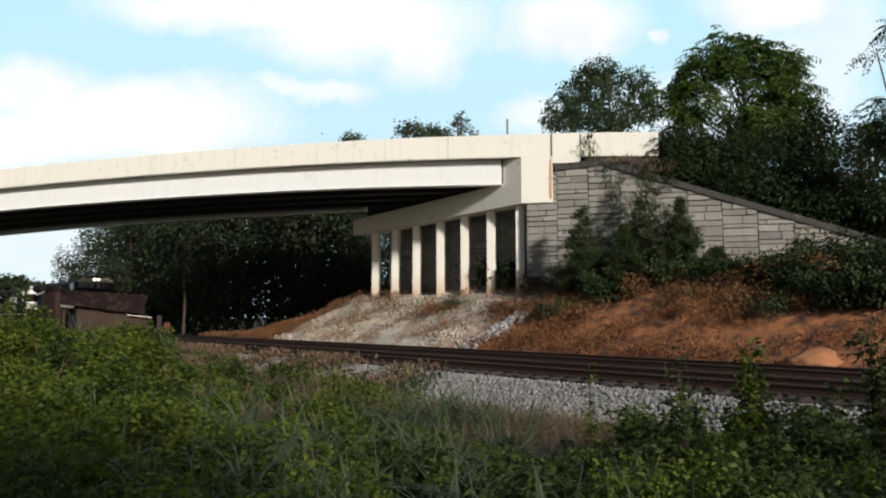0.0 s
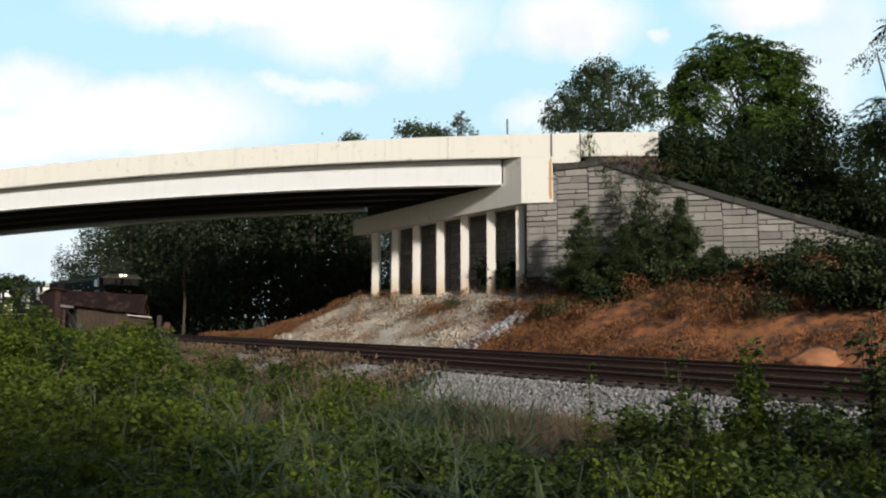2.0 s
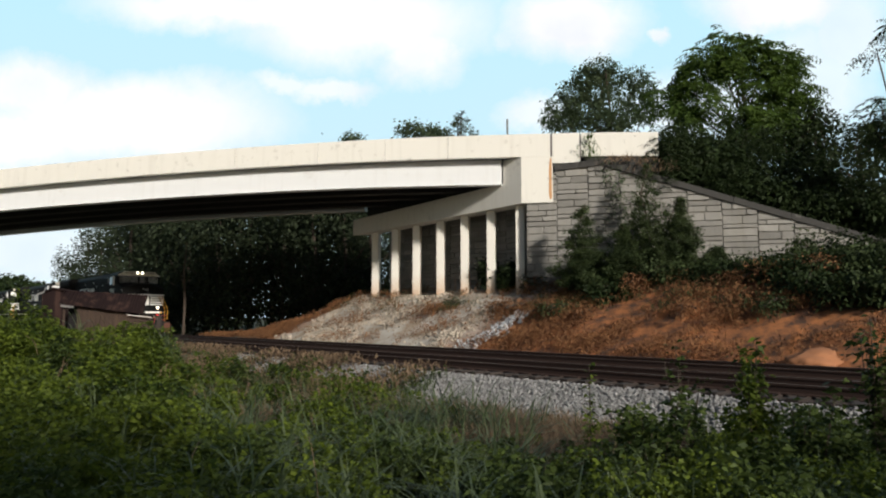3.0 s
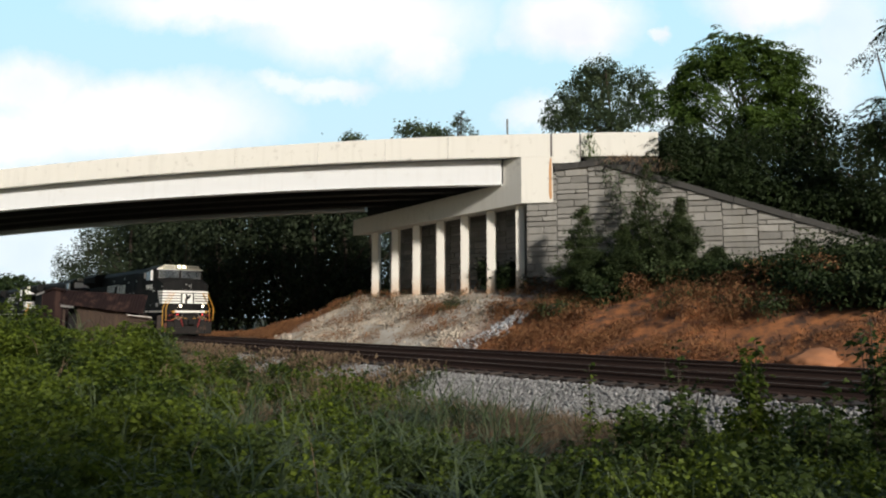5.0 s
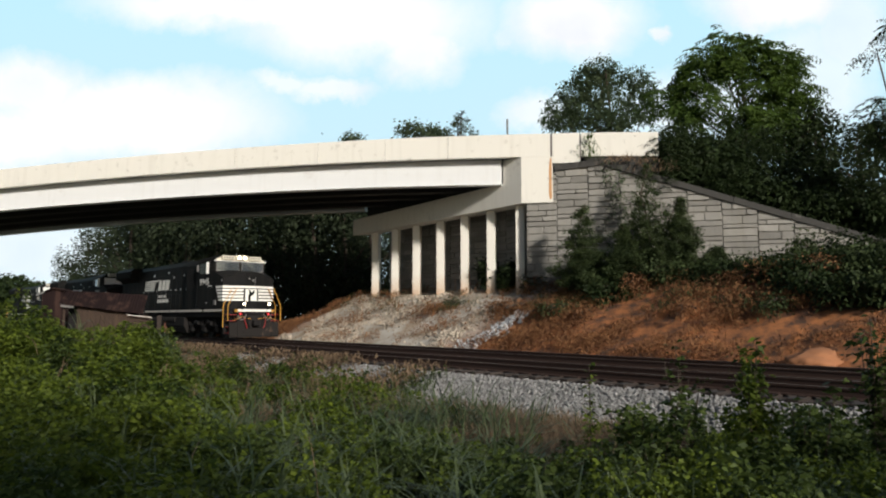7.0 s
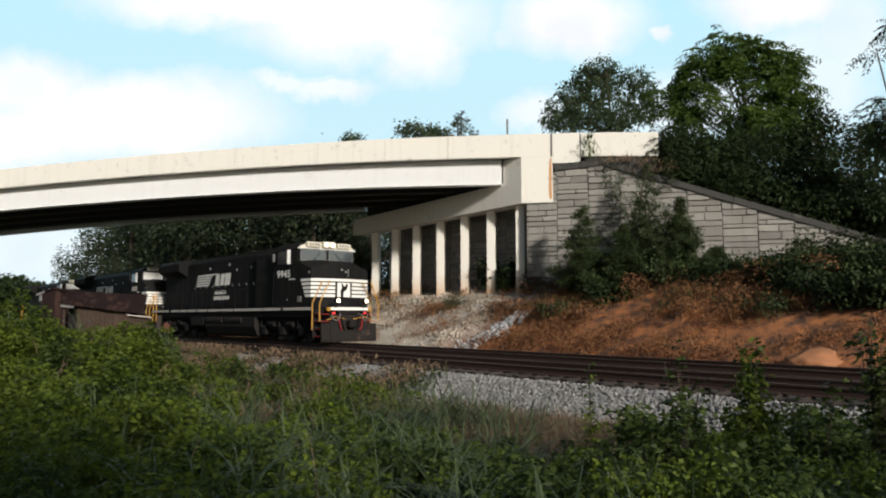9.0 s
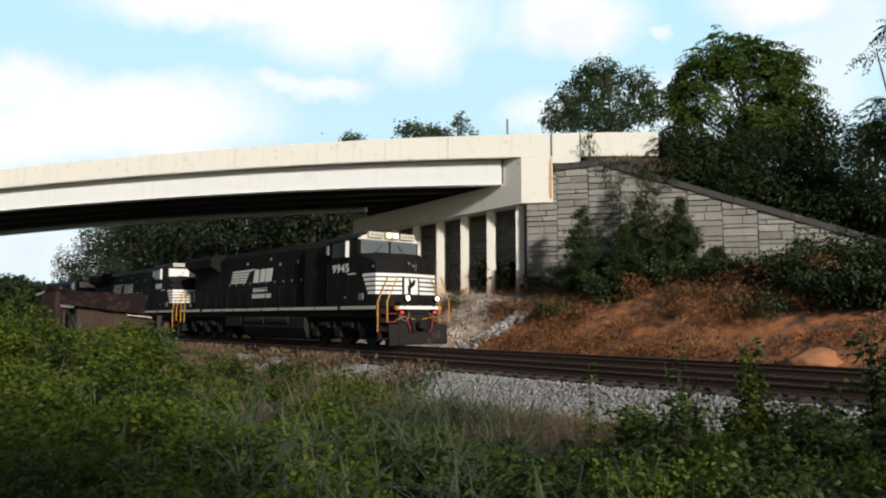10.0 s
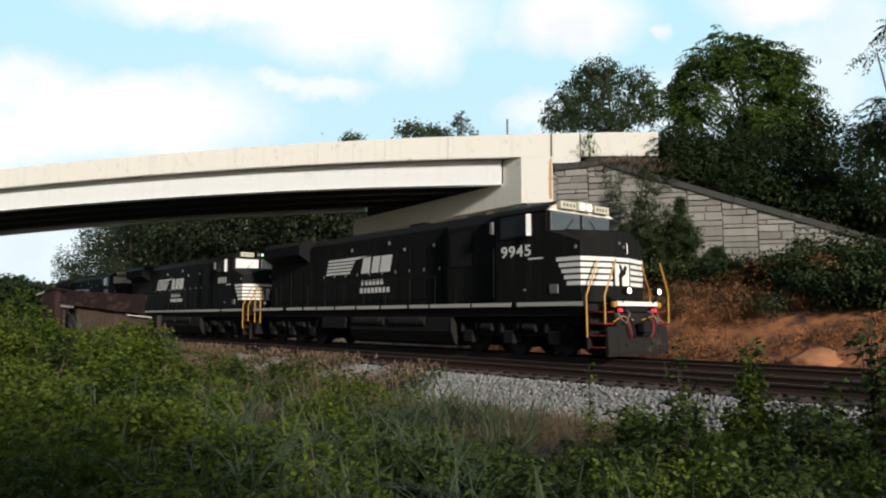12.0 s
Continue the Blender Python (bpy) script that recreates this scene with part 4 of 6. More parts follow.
    for sg in (-1, 1):
        y0, y1 = sorted((sg * .10, sg * 1.40))
        part("windscreen_trim", box(-2.06, -2.035, y0 - .03, y1 + .03, 3.80, 4.37, .005), M_GREY, fw)
        part("windscreen", box(-2.045, -2.025, y0, y1, 3.84, 4.33), M_GLASS, fw, "tall cab windscreen reflecting the sky")
        nb = part("number_board", box(-2.03, -1.84, *sorted((sg * .45, sg * 1.18)), 4.46, 4.69, .015), M_BROW, fw, "cream number board box")
        for q in range(4):
            part("number_bar", box(-1.842, -1.834, *sorted((sg * (.52 + q * .155), sg * (.62 + q * .155))), 4.52, 4.63), M_GREY, nb)
        part("wiper", tube([(-2.0, sg * .75, 3.86), (-1.99, sg * .4, 4.2)], .012, 5), M_UNDER, fw)
    part("brow", prism([(-1.5, 4.40), (1.5, 4.40), (1.40, 4.52), (.9, 4.70), (-.9, 4.70), (-1.40, 4.52)], "x", -2.12, -2.02), M_BROW, cab, "dirty cream band under the cab roof's front edge")
    part("brow_trim", prism([(-1.56, 4.375), (1.56, 4.375), (1.56, 4.425), (-1.56, 4.425)], "x", -2.13, -1.985), M_WHITE, cab, "white strip over the windscreens")
    hl = part("headlight_housing", box(-2.04, -1.83, -.34, .34, 4.45, 4.74, .03), M_BROW, cab)
    for y in (-.17, .17):
        part("headlight", tube([(-1.832, y, 4.59), (-1.815, y, 4.59)], .085, 12), M_LAMP, hl, "lit headlight")
    # nose: drawn to a blunt ridge, higher in the middle than at the corners
    bm = bmesh.new()
    lo_r = [(-2.12, -1.56), (-.88, -1.51), (-.56, -.37), (-.56, .37), (-.88, 1.51), (-2.12, 1.56)]
    tz = [3.80, 3.37, 3.72, 3.72, 3.37, 3.80]
    a = [bm.verts.new((x, y, 1.63)) for x, y in lo_r]
    b = [bm.verts.new((x, y, z)) for (x, y), z in zip(lo_r, tz)]
    c3, c4 = bm.verts.new((-2.12, -.8, 3.88)), bm.verts.new((-2.12, .8, 3.88))
    fs = [bm.faces.new((a[i], a[i + 1], b[i + 1], b[i])) for i in range(5)]
    fs += [bm.faces.new(f) for f in ((b[0], b[1], c3), (b[1], b[2], c3), (b[2], b[3], c4, c3), (b[3], b[4], c4), (b[4], b[5], c4))]
    bmesh.ops.recalc_face_normals(bm, faces=fs)
    nose = part("nose", bm, M_BLACK, lo, "black wide nose below the windscreen")

    def along(p, q, f0, f1, out):
        """A thin strip lying on the plan line p-q between two shares of it, standing out by out."""
        p, q = Vector(p), Vector(q)
        d = (q - p).normalized()
        n = Vector((d.y, -d.x))
        n = n if n.x > 0 or abs(n.y) > .9 and n.y * p.y > 0 else -n
        u0, u1 = p + (q - p) * f0, p + (q - p) * f1
        return [tuple(u0), tuple(u1), tuple(u1 + n * out), tuple(u0 + n * out)]

    for k in range(5):
        z0 = 2.10 + k * .178
        z1 = z0 + .118
        for sg in (-1, 1):
            f = .60 - k * .075
            n_out = .008
            pq = along((-2.12, sg * 1.56), (-.88, sg * 1.51), f, 1.0, n_out)
            part("nose_stripe", prism(pq, "z", z0, z1), M_WHITE, nose, "white nose stripe")
            pq = along((-.88, sg * 1.51), (-.56, sg * .37), 0.0, 1.0 if k == 4 else .94, n_out)
            part("nose_stripe", prism(pq, "z", z0, z1), M_WHITE, nose)
        if k == 4:
            part("nose_stripe", box(-.56, -.552, -.37, .37, z0, z1), M_WHITE, nose)
    em = part("nose_emblem", box(-.56, -.546, -.34, .34, 2.10, 2.75), M_WHITE, nose, "white emblem panel with a plain dark shape")
    part("emblem_shape", prism([(-.16, 2.10), (-.02, 2.10), (-.02, 2.34), (.14, 2.44), (.24, 2.66), (.12, 2.70), (.02, 2.56), (-.06, 2.72), (-.16, 2.72), (-.10, 2.52), (-.18, 2.40)], "x", -.546, -.54), M_BLACK, em)
    for y in (-.12, .10):
        part("class_lamp", tube([(-.56, y, 3.30 - y * .4), (-.53, y, 3.30 - y * .4)], .05, 8), M_CHROME, nose)
    part("nose_grab_iron", tube([(-.56, .2, 3.05), (-.5, .2, 3.07), (-.5, .2, 3.36), (-.56, .2, 3.38)], .014, 6), M_CHROME, nose)
    part("nose_lamp", box(-1.08, -1.0, -1.54, -1.50, 3.16, 3.26, .01), M_CHROME, nose)
    # front platform, steps, pilot
    part("front_platform", box(-.95, -.08, -1.0, 1.0, 1.50, 1.585, .01), M_UNDER, lo)
    part("front_sill", box(-.08, -.03, -.98, .98, 1.50, 1.63), M_WHITE, lo, "white front sill edge")
    part("anticlimber", box(-.32, -.10, -.55, .55, 1.32, 1.50, .03), M_UNDER, lo)
    pl = bmesh.new()
    po = [(-.95, .10), (-.02, .10), (.0, .22), (-.05, .9), (-.18, 1.30), (-.95, 1.30)]
    add_prism(pl, po, "y", -.98, .98)
    for sg in (-1, 1):
        add_tube(pl, [(-.06, sg * .62, .42), (.015, sg * .62, .42)], .05, 10)
    pilot = part("pilot", pl, M_PILOT, lo, "dusty dark pilot plow above the rails")
    for sg in (-1, 1):
        y0, y1 = sorted((sg * 1.0, sg * 1.45))
        part("plow_wing", prism([(-.10, .10), (-.03, .10), (.0, .22), (-.04, .92), (-.12, .92)], "y", y0, y1), M_PILOT, pilot)
        for k in range(4):
            part("step_tread", box(-.66, -.14, y0, y1 + (.06 if sg > 0 else 0), .32 + k * .33, .36 + k * .33, .006), M_RED, lo, "dull red step tread")
        part("step_side", y_box(sg, -.72, -.67, .98, 1.52, .28, 1.56), M_UNDER, lo)
        part("step_back", y_box(sg, -.66, -.12, .982, 1.0, .3, 1.5), M_UNDER, lo)
        for x, z0 in ((-.66, .62), (-.03, 1.0)):
            part("step_handrail", tube([(x, sg * 1.55, z0), (x, sg * 1.56, 1.78), (x + .02, sg * 1.50, 1.95), (x + .05, sg * 1.08, 2.80)], .028, 7), M_YELLOW, lo, "yellow step handrail")
        part("sill_corner", y_box(sg, -.14, .0, .98, 1.16, 1.46, 1.62, .03), M_YELLOW, lo)
        dl = part("ditch_light_housing", tube([(.02, sg * .74, 1.92), (.20, sg * .74, 1.92)], .115, 12), M_UNDER, lo)
        part("lamp_bracket", tube([(-.05, sg * .74, 1.60), (.08, sg * .74, 1.72), (.10, sg * .74, 1.84)], .03, 6), M_UNDER, lo)
        part("ditch_light", tube([(.20, sg * .74, 1.92), (.215, sg * .74, 1.92)], .075, 12), M_LAMP, dl, "lit ditch light")
        part("marker_light", tube([(-.12, sg * .82, 1.38), (.0, sg * .82, 1.38)], .05, 8), M_LAMPR, lo)
        part("uncoupling_lever", tube([(-.06, sg * .2, 1.1), (-.03, sg * .75, 1.22), (-.03, sg * 1.2, 1.05)], .018, 6), M_YELLOW, lo)
        for y in (.45, .62):
            part("air_hose", tube([(-.05, sg * y, 1.2), (.06, sg * y, 1.05), (.1, sg * (y - .08), .75), (.05, sg * (y - .15), .6)], .03, 6), M_RED if y > .5 else M_UNDER, lo)
        part("jumper_cable", tube([(-.06, sg * .5, 1.36), (.08, sg * .55, 1.30), (.10, sg * .75, 1.02), (.06, sg * .92, 1.12), (-.04, sg * .95, 1.30)], .022, 6), M_HOSE, lo)
        # walkway handrails with posts
        xs = np.linspace(-20.9, -7.4, 10)
        part("walkway_handrail", tube([(-20.9, sg * 1.5, 2.62), (-7.4, sg * 1.5, 2.62)], .02, 6), M_BLACK, lo)
        for x in xs:
            part("handrail_post", tube([(x, sg * 1.5, 1.63), (x, sg * 1.5, 2.62)], .018, 6), M_BLACK, lo)
        for x in (-21.0, -21.6):
            part("rear_handrail", tube([(x, sg * 1.54, .9), (x, sg * 1.54, 2.6)], .028, 7), M_YELLOW, lo)
    cp = bmesh.new()
    add_box(cp, -.5, .1, -.12, .12, .78, 1.0, .03)
    add_box(cp, .05, .32, -.2, .2, .72, 1.06, .05)
    part("coupler", cp, M_UNDER, lo)
    cp = bmesh.new()
    add_box(cp, -22.1, -21.6, -.12, .12, .78, 1.0, .03)
    part("rear_coupler", cp, M_UNDER, lo)
    part("rear_pilot", box(-21.95, -21.75, -1.4, 1.4, .35, 1.58, .03), M_UNDER, lo)
    return lo


def number_mesh(text, size):
    cu = bpy.data.curves.new("road_number", "FONT")
    cu.body, cu.size, cu.extrude = text, size, 0.003
    cu.space_character = 1.12
    cu.offset = 0.012
    o = bpy.data.objects.new("road_number", cu)
    scene.collection.objects.link(o)
    me = bpy.data.meshes.new_from_object(o.evaluated_get(bpy.context.evaluated_depsgraph_get()))
    bpy.data.objects.remove(o)
    me.transform(Matrix.Diagonal((1.0, .80, 1.0, 1.0)))
    me.materials.clear()
    me.materials.append(M_WHITE)
    return me


def train_u(t):
    """How far the leading engine's front has come along the track."""
    return float(np.interp(t, TRAIN_T, TRAIN_U))


TRAIN_T = [0, 0.5, 1, 1.5, 2, 2.5, 3, 4, 5, 5.5, 6, 6.5, 7, 8, 9, 9.5, 10, 10.5, 11, 11.5, 12]
TRAIN_U = [u - 12.044 for u in (-55.2, -53.3, -51.4, -49.4, -47.3, -45.15, -43.0, -38.7, -34.3, -32.0, -29.6, -27.2, -24.8, -20.0, -15.2, -12.68, -10.17, -7.68, -5.13, -2.56, 0)]

locos = [build_loco()]
for k in (1, 2):
    locos.append(copy_thing(locos[0], Matrix.Identity(4)))
num = number_mesh("9945", 0.60)
for sg in (-1, 1):
    o = new("road_number", num)
    o.parent = locos[0]
    o.matrix_local = (pose(-4.02, -1.572, 3.06, 90, 0, 0) if sg < 0 else pose(-2.62, 1.572, 3.06, 90, 0, 180))
    o["label"] = "white road number on the cab side"
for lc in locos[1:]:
    for k in range(4):
        part("number_bar", box(-3.95 + k * .30, -3.73 + k * .30, -1.568, -1.561, 3.06, 3.38), M_SILL, lc)
    for y in (.02, .24):
        part("class_light", tube([(-1.83, y, 4.60), (-1.80, y, 4.60)], .06, 8), M_LAMPG, lc, "green marker light")
    for o in lc.children_recursive:
        if o.name.startswith(("headlight.", "ditch_light.")):
            o.data = o.data.copy()
            o.data.materials[0] = M_GREY
            o["label"] = "unlit lamp"
    for o in lc.children_recursive:
        if o.name.startswith(("brow.", "brow_trim.", "headlight_housing.")):
            o.data = o.data.copy()
            o.data.materials[0] = M_BLACK
            o["label"] = "black painted band over the windscreens"
    # pale panel over one pane paints the sky's reflection on the glass
    part("sun_blind", box(-2.022, -2.012, -1.40, -.10, 3.84, 4.33), M_PALE, lc, "pale panel painted as sky glare on one windscreen")
    lc["label"] = "trailing black diesel locomotive with white nose stripes, coupled behind"


def place_train(t, k):
    p = tf(train_u(t) - k * LOCO_L, V_FAR, 0.003)
    return pose(p.x, p.y, p.z, 0, 0, RZ)


for k, lc in enumerate(locos):
    lc.matrix_world = place_train(0, k)


# ---------------------------------------------------------------- plants
def scatter_ball(rng, n, shell=0.0):
    p = unit(rng.normal(size=(n, 3)))
    r = shell + (1 - shell) * rng.random((n, 1)) ** (1 / 3)
    return p * r


def pinnate(P, A, length, pairs, leaflet, width, rng, droop=0.5):
    """Feather-shaped leaves: leaflets in pairs along a drooping stalk."""
    n = len(P)
    A = unit(A)
    S = unit(np.cross(A, np.array([0, 0, 1.0])) + 1e-6)
    L = length * rng.uniform(.7, 1.2, (n, 1))
    out = []
    for i in range(pairs):
        f = (i + 1) / pairs
        c = P + A * L * f - np.array([0, 0, 1]) * L * droop * f * f
        for sg in (-1, 1):
            d = S * sg + A * .45 - np.array([0, 0, .45])
            out.append(leaves(c, d, leaflet * (1 - .35 * abs(f - .5)), width, rng, 0.2))
    return np.concatenate(out)


def crown_points(rng, blobs, clusters, per, spread):
    """Leaf places in small tufts spread over the shells of the crown's lobes; returns places and outward ways."""
    w = np.array([b[3] * b[4] + b[3] * b[5] for b in blobs], float)
    pick = rng.choice(len(blobs), clusters, p=w / w.sum())
    B = np.array(blobs, float)[pick]
    u = scatter_ball(rng, clusters, 0.62)
    C = B[:, :3] + u * B[:, 3:6]
    C = np.repeat(C, per, 0) + rng.normal(size=(clusters * per, 3)) * spread
    out = np.repeat(unit(u), per, 0) + rng.normal(size=(clusters * per, 3)) * .6
    return C, out


def build_tree(name, label, category, base, blobs, leaf_material, clusters, per, size, spread, trunk_r=0.22, kind="simple", seed=1, group=""):
    rng = np.random.default_rng(seed)
    t = thing(name, label, category, Matrix.Translation(base), group=group)
    top = max(b[2] for b in blobs)
    wob = rng.normal(0, .25, (4, 2))
    pts = [(0, 0, -0.4)] + [(wob[i][0] * (i + 1) / 4, wob[i][1] * (i + 1) / 4, top * (i + 1) / 4) for i in range(4)]
    part("trunk", tube(pts, trunk_r, 8, trunk_r * .3), M_BARK, t, "brown bark")
    for b in blobs[:14]:
        z0 = min(top * .7, max(.3, b[2] * .5))
        f = z0 / top
        j = min(3, int(f * 4))
        mid = ((b[0] * .45), (b[1] * .45), (z0 + b[2]) / 2 + .2)
        part("limb", tube([(wob[j][0] * f, wob[j][1] * f, z0), mid, (b[0], b[1], b[2])], trunk_r * .38, 6, .03), M_BARK, t)
    P, A = crown_points(rng, blobs, clusters, per, spread)
    if kind == "pinnate":
        A[:, 2] *= .4
        V = pinnate(P, A, size * 3.6, 6, size, .34, rng)
    elif kind == "conifer":
        A[:, 2] = A[:, 2] * .4 + .25
        V = leaves(P, A, size, .32, rng, .05)
    else:
        V = leaves(P, A, size, .55, rng, .3)
    cr = new("crown", quads_mesh("crown", V, leaf_material))
    cr.parent = t
    cr["label"] = "uneven leafy crown with gaps"
    return t


def lobes(rng, h0, h1, rad, n, size):
    """Crown lobes between two heights inside a radius profile."""
    out = []
    for i in range(n):
        f = (i + .5) / n
        r = rad * math.sin(math.pi * min(.97, .15 + f * .8)) ** .7
        a = rng.uniform(0, math.tau)
        q = r * rng.uniform(.35, .85)
        s = size * rng.uniform(.7, 1.25)
        out.append((math.cos(a) * q, math.sin(a) * q, h0 + (h1 - h0) * f, s, s, s * .75))
    return out


def at_depth(x, y, depth):
    return far_point(x, y, depth)


def blobs_from(base, items, depth):
    """Lobes named by direction: (x, y, half-width, half-height), at that depth, relative to base."""
    out = []
    for x, y, rx, ry, dd in items:
        c = at_depth(x, y, depth + dd)
        k = (depth + dd) / 1260
        out.append((c.x - base.x, c.y - base.y, c.z - base.z, rx * k, rx * k * .8, ry * k))
    return out


def ground_at(x, y):
    return Vector((x, y, float(ground_z(x, y))))


# the large tree with feathered leaves behind the wing wall
p = at_depth(1320, 300, 44)
base = ground_at(p.x, p.y)
build_tree("ailanthus_tree", "tall green tree with drooping feathered leaves above the wall", "tree", base, blobs_from(base, [
    (1283, 80, 22, 14, 0), (1265, 100, 34, 18, 0), (1310, 100, 36, 20, -.5), (1355, 108, 34, 20, -.5), (1385, 118, 26, 20, 0), (1235, 138, 27, 22, .5),
    (1405, 150, 24, 30, 0), (1225, 162, 22, 12, 0), (1352, 150, 32, 24, -1), (1250, 182, 26, 13, -1), (1408, 195, 20, 30, .5), (1370, 190, 28, 30, -1), (1175, 172, 22, 10, 1),
    (1200, 192, 26, 10, 0), (1310, 208, 22, 14, -1), (1345, 235, 36, 20, -1.5), (1395, 240, 30, 22, -.5), (1225, 222, 22, 9, 0)], 44), M_L_TREE, 520, 4, .335, .15, .2, "pinnate", 11)

p = at_depth(1075, 240, 58)
base = ground_at(p.x, p.y)
base.z = min(base.z, 8.8)
build_tree("acacia_tree", "grey-green broadleaf tree with an open crown beyond the bridge", "tree", base, blobs_from(base, [
    (1062, 122, 26, 15, 0), (1035, 140, 24, 15, 0), (1080, 140, 22, 16, 1), (1015, 165, 28, 16, 0), (1055, 165, 30, 16, 0), (990, 190, 22, 13, 0), (1125, 140, 24, 14, 1), (1140, 160, 20, 14, 1), (1035, 195, 34, 16, 0),
    (978, 215, 18, 12, 0), (1100, 205, 34, 18, 0), (1145, 195, 20, 22, 1), (1005, 215, 30, 14, 0), (1075, 218, 36, 14, 0), (1105, 170, 18, 12, 1)], 58), M_L_OLIVE, 1500, 11, .24, .24, .2, "simple", 12)

p = at_depth(1600, 330, 30)
base = ground_at(p.x, p.y)
build_tree("sumac_tree", "dark sumac tree with long drooping feathered leaves", "tree", base, blobs_from(base, [
    (1553, 98, 14, 6, 0), (1575, 72, 18, 10, 0), (1600, 60, 30, 20, 0), (1560, 190, 16, 8, 0), (1585, 180, 24, 14, 0), (1640, 150, 26, 50, 0), (1545, 218, 18, 8, 0), (1610, 230, 50, 40, 0)], 30),
    M_L_DARK, 130, 4, .23, .10, .16, "pinnate", 13)


# dark brush over the wing wall, shrub by shrub
def brush_row():
    rng = np.random.default_rng(21)
    spots = [(1190, 278, 36.6, 30, 16), (1230, 280, 36.8, 44, 26), (1285, 282, 36.8, 55, 42), (1345, 300, 36.5, 58, 48), (1405, 318, 36.2, 60, 52), (1465, 330, 35.8, 60, 58), (1525, 340, 35.0, 62, 60), (1585, 350, 34.5, 66, 66),
             (1262, 258, 40, 50, 24), (1320, 252, 40, 56, 36), (1395, 260, 40, 60, 50), (1460, 260, 39, 55, 52), (1520, 265, 38, 55, 52), (1575, 255, 38, 50, 55), (1440, 215, 42, 30, 30), (1180, 254, 33.5, 26, 20), (1215, 262, 35.5, 36, 22)]
    for i in range(15):
        a = 3.2 + i * 1.15
        q = C1 - B_DIR * a + B_NRM * (1.7 + .3 * (i % 2))
        dep = q.y
        zc = coping_z(a) + .75
        p5 = radians(5.504)
        tz = (zc - EYE[2]) / dep
        spots.append((784 + q.x / (math.cos(p5) * dep + math.sin(p5) * (zc - EYE[2])) * 1260, 441 - 1260 * math.tan(math.atan(tz) - p5), dep, 26, 19))
    for i, (x, y, dep, rx, ry) in enumerate(spots):
        c = at_depth(x, y, dep)
        base = ground_at(c.x, c.y)
        k = dep / 1260
        hz = max(.8, c.z - base.z)
        bl = [(rng.normal(0, rx * k * .4), rng.normal(0, .5), hz + rng.normal(0, ry * k * .35), rx * k * .62, rx * k * .6, ry * k * .62) for _ in range(7)]
        bl += [(rng.normal(0, rx * k * .5), rng.normal(0, .5), hz * .45, rx * k * .6, rx * k * .6, ry * k * .6) for _ in range(4)]
        build_tree("shrub", "dense dark green shrub on the embankment above the wall", "shrub", base, bl, M_L_DARK, 170, 4 if i % 3 == 0 else 9, .15 if i % 3 == 0 else .26, .28, .07, "pinnate" if i % 3 == 0 else "simple", 30 + i, "embankment shrubs")


brush_row()


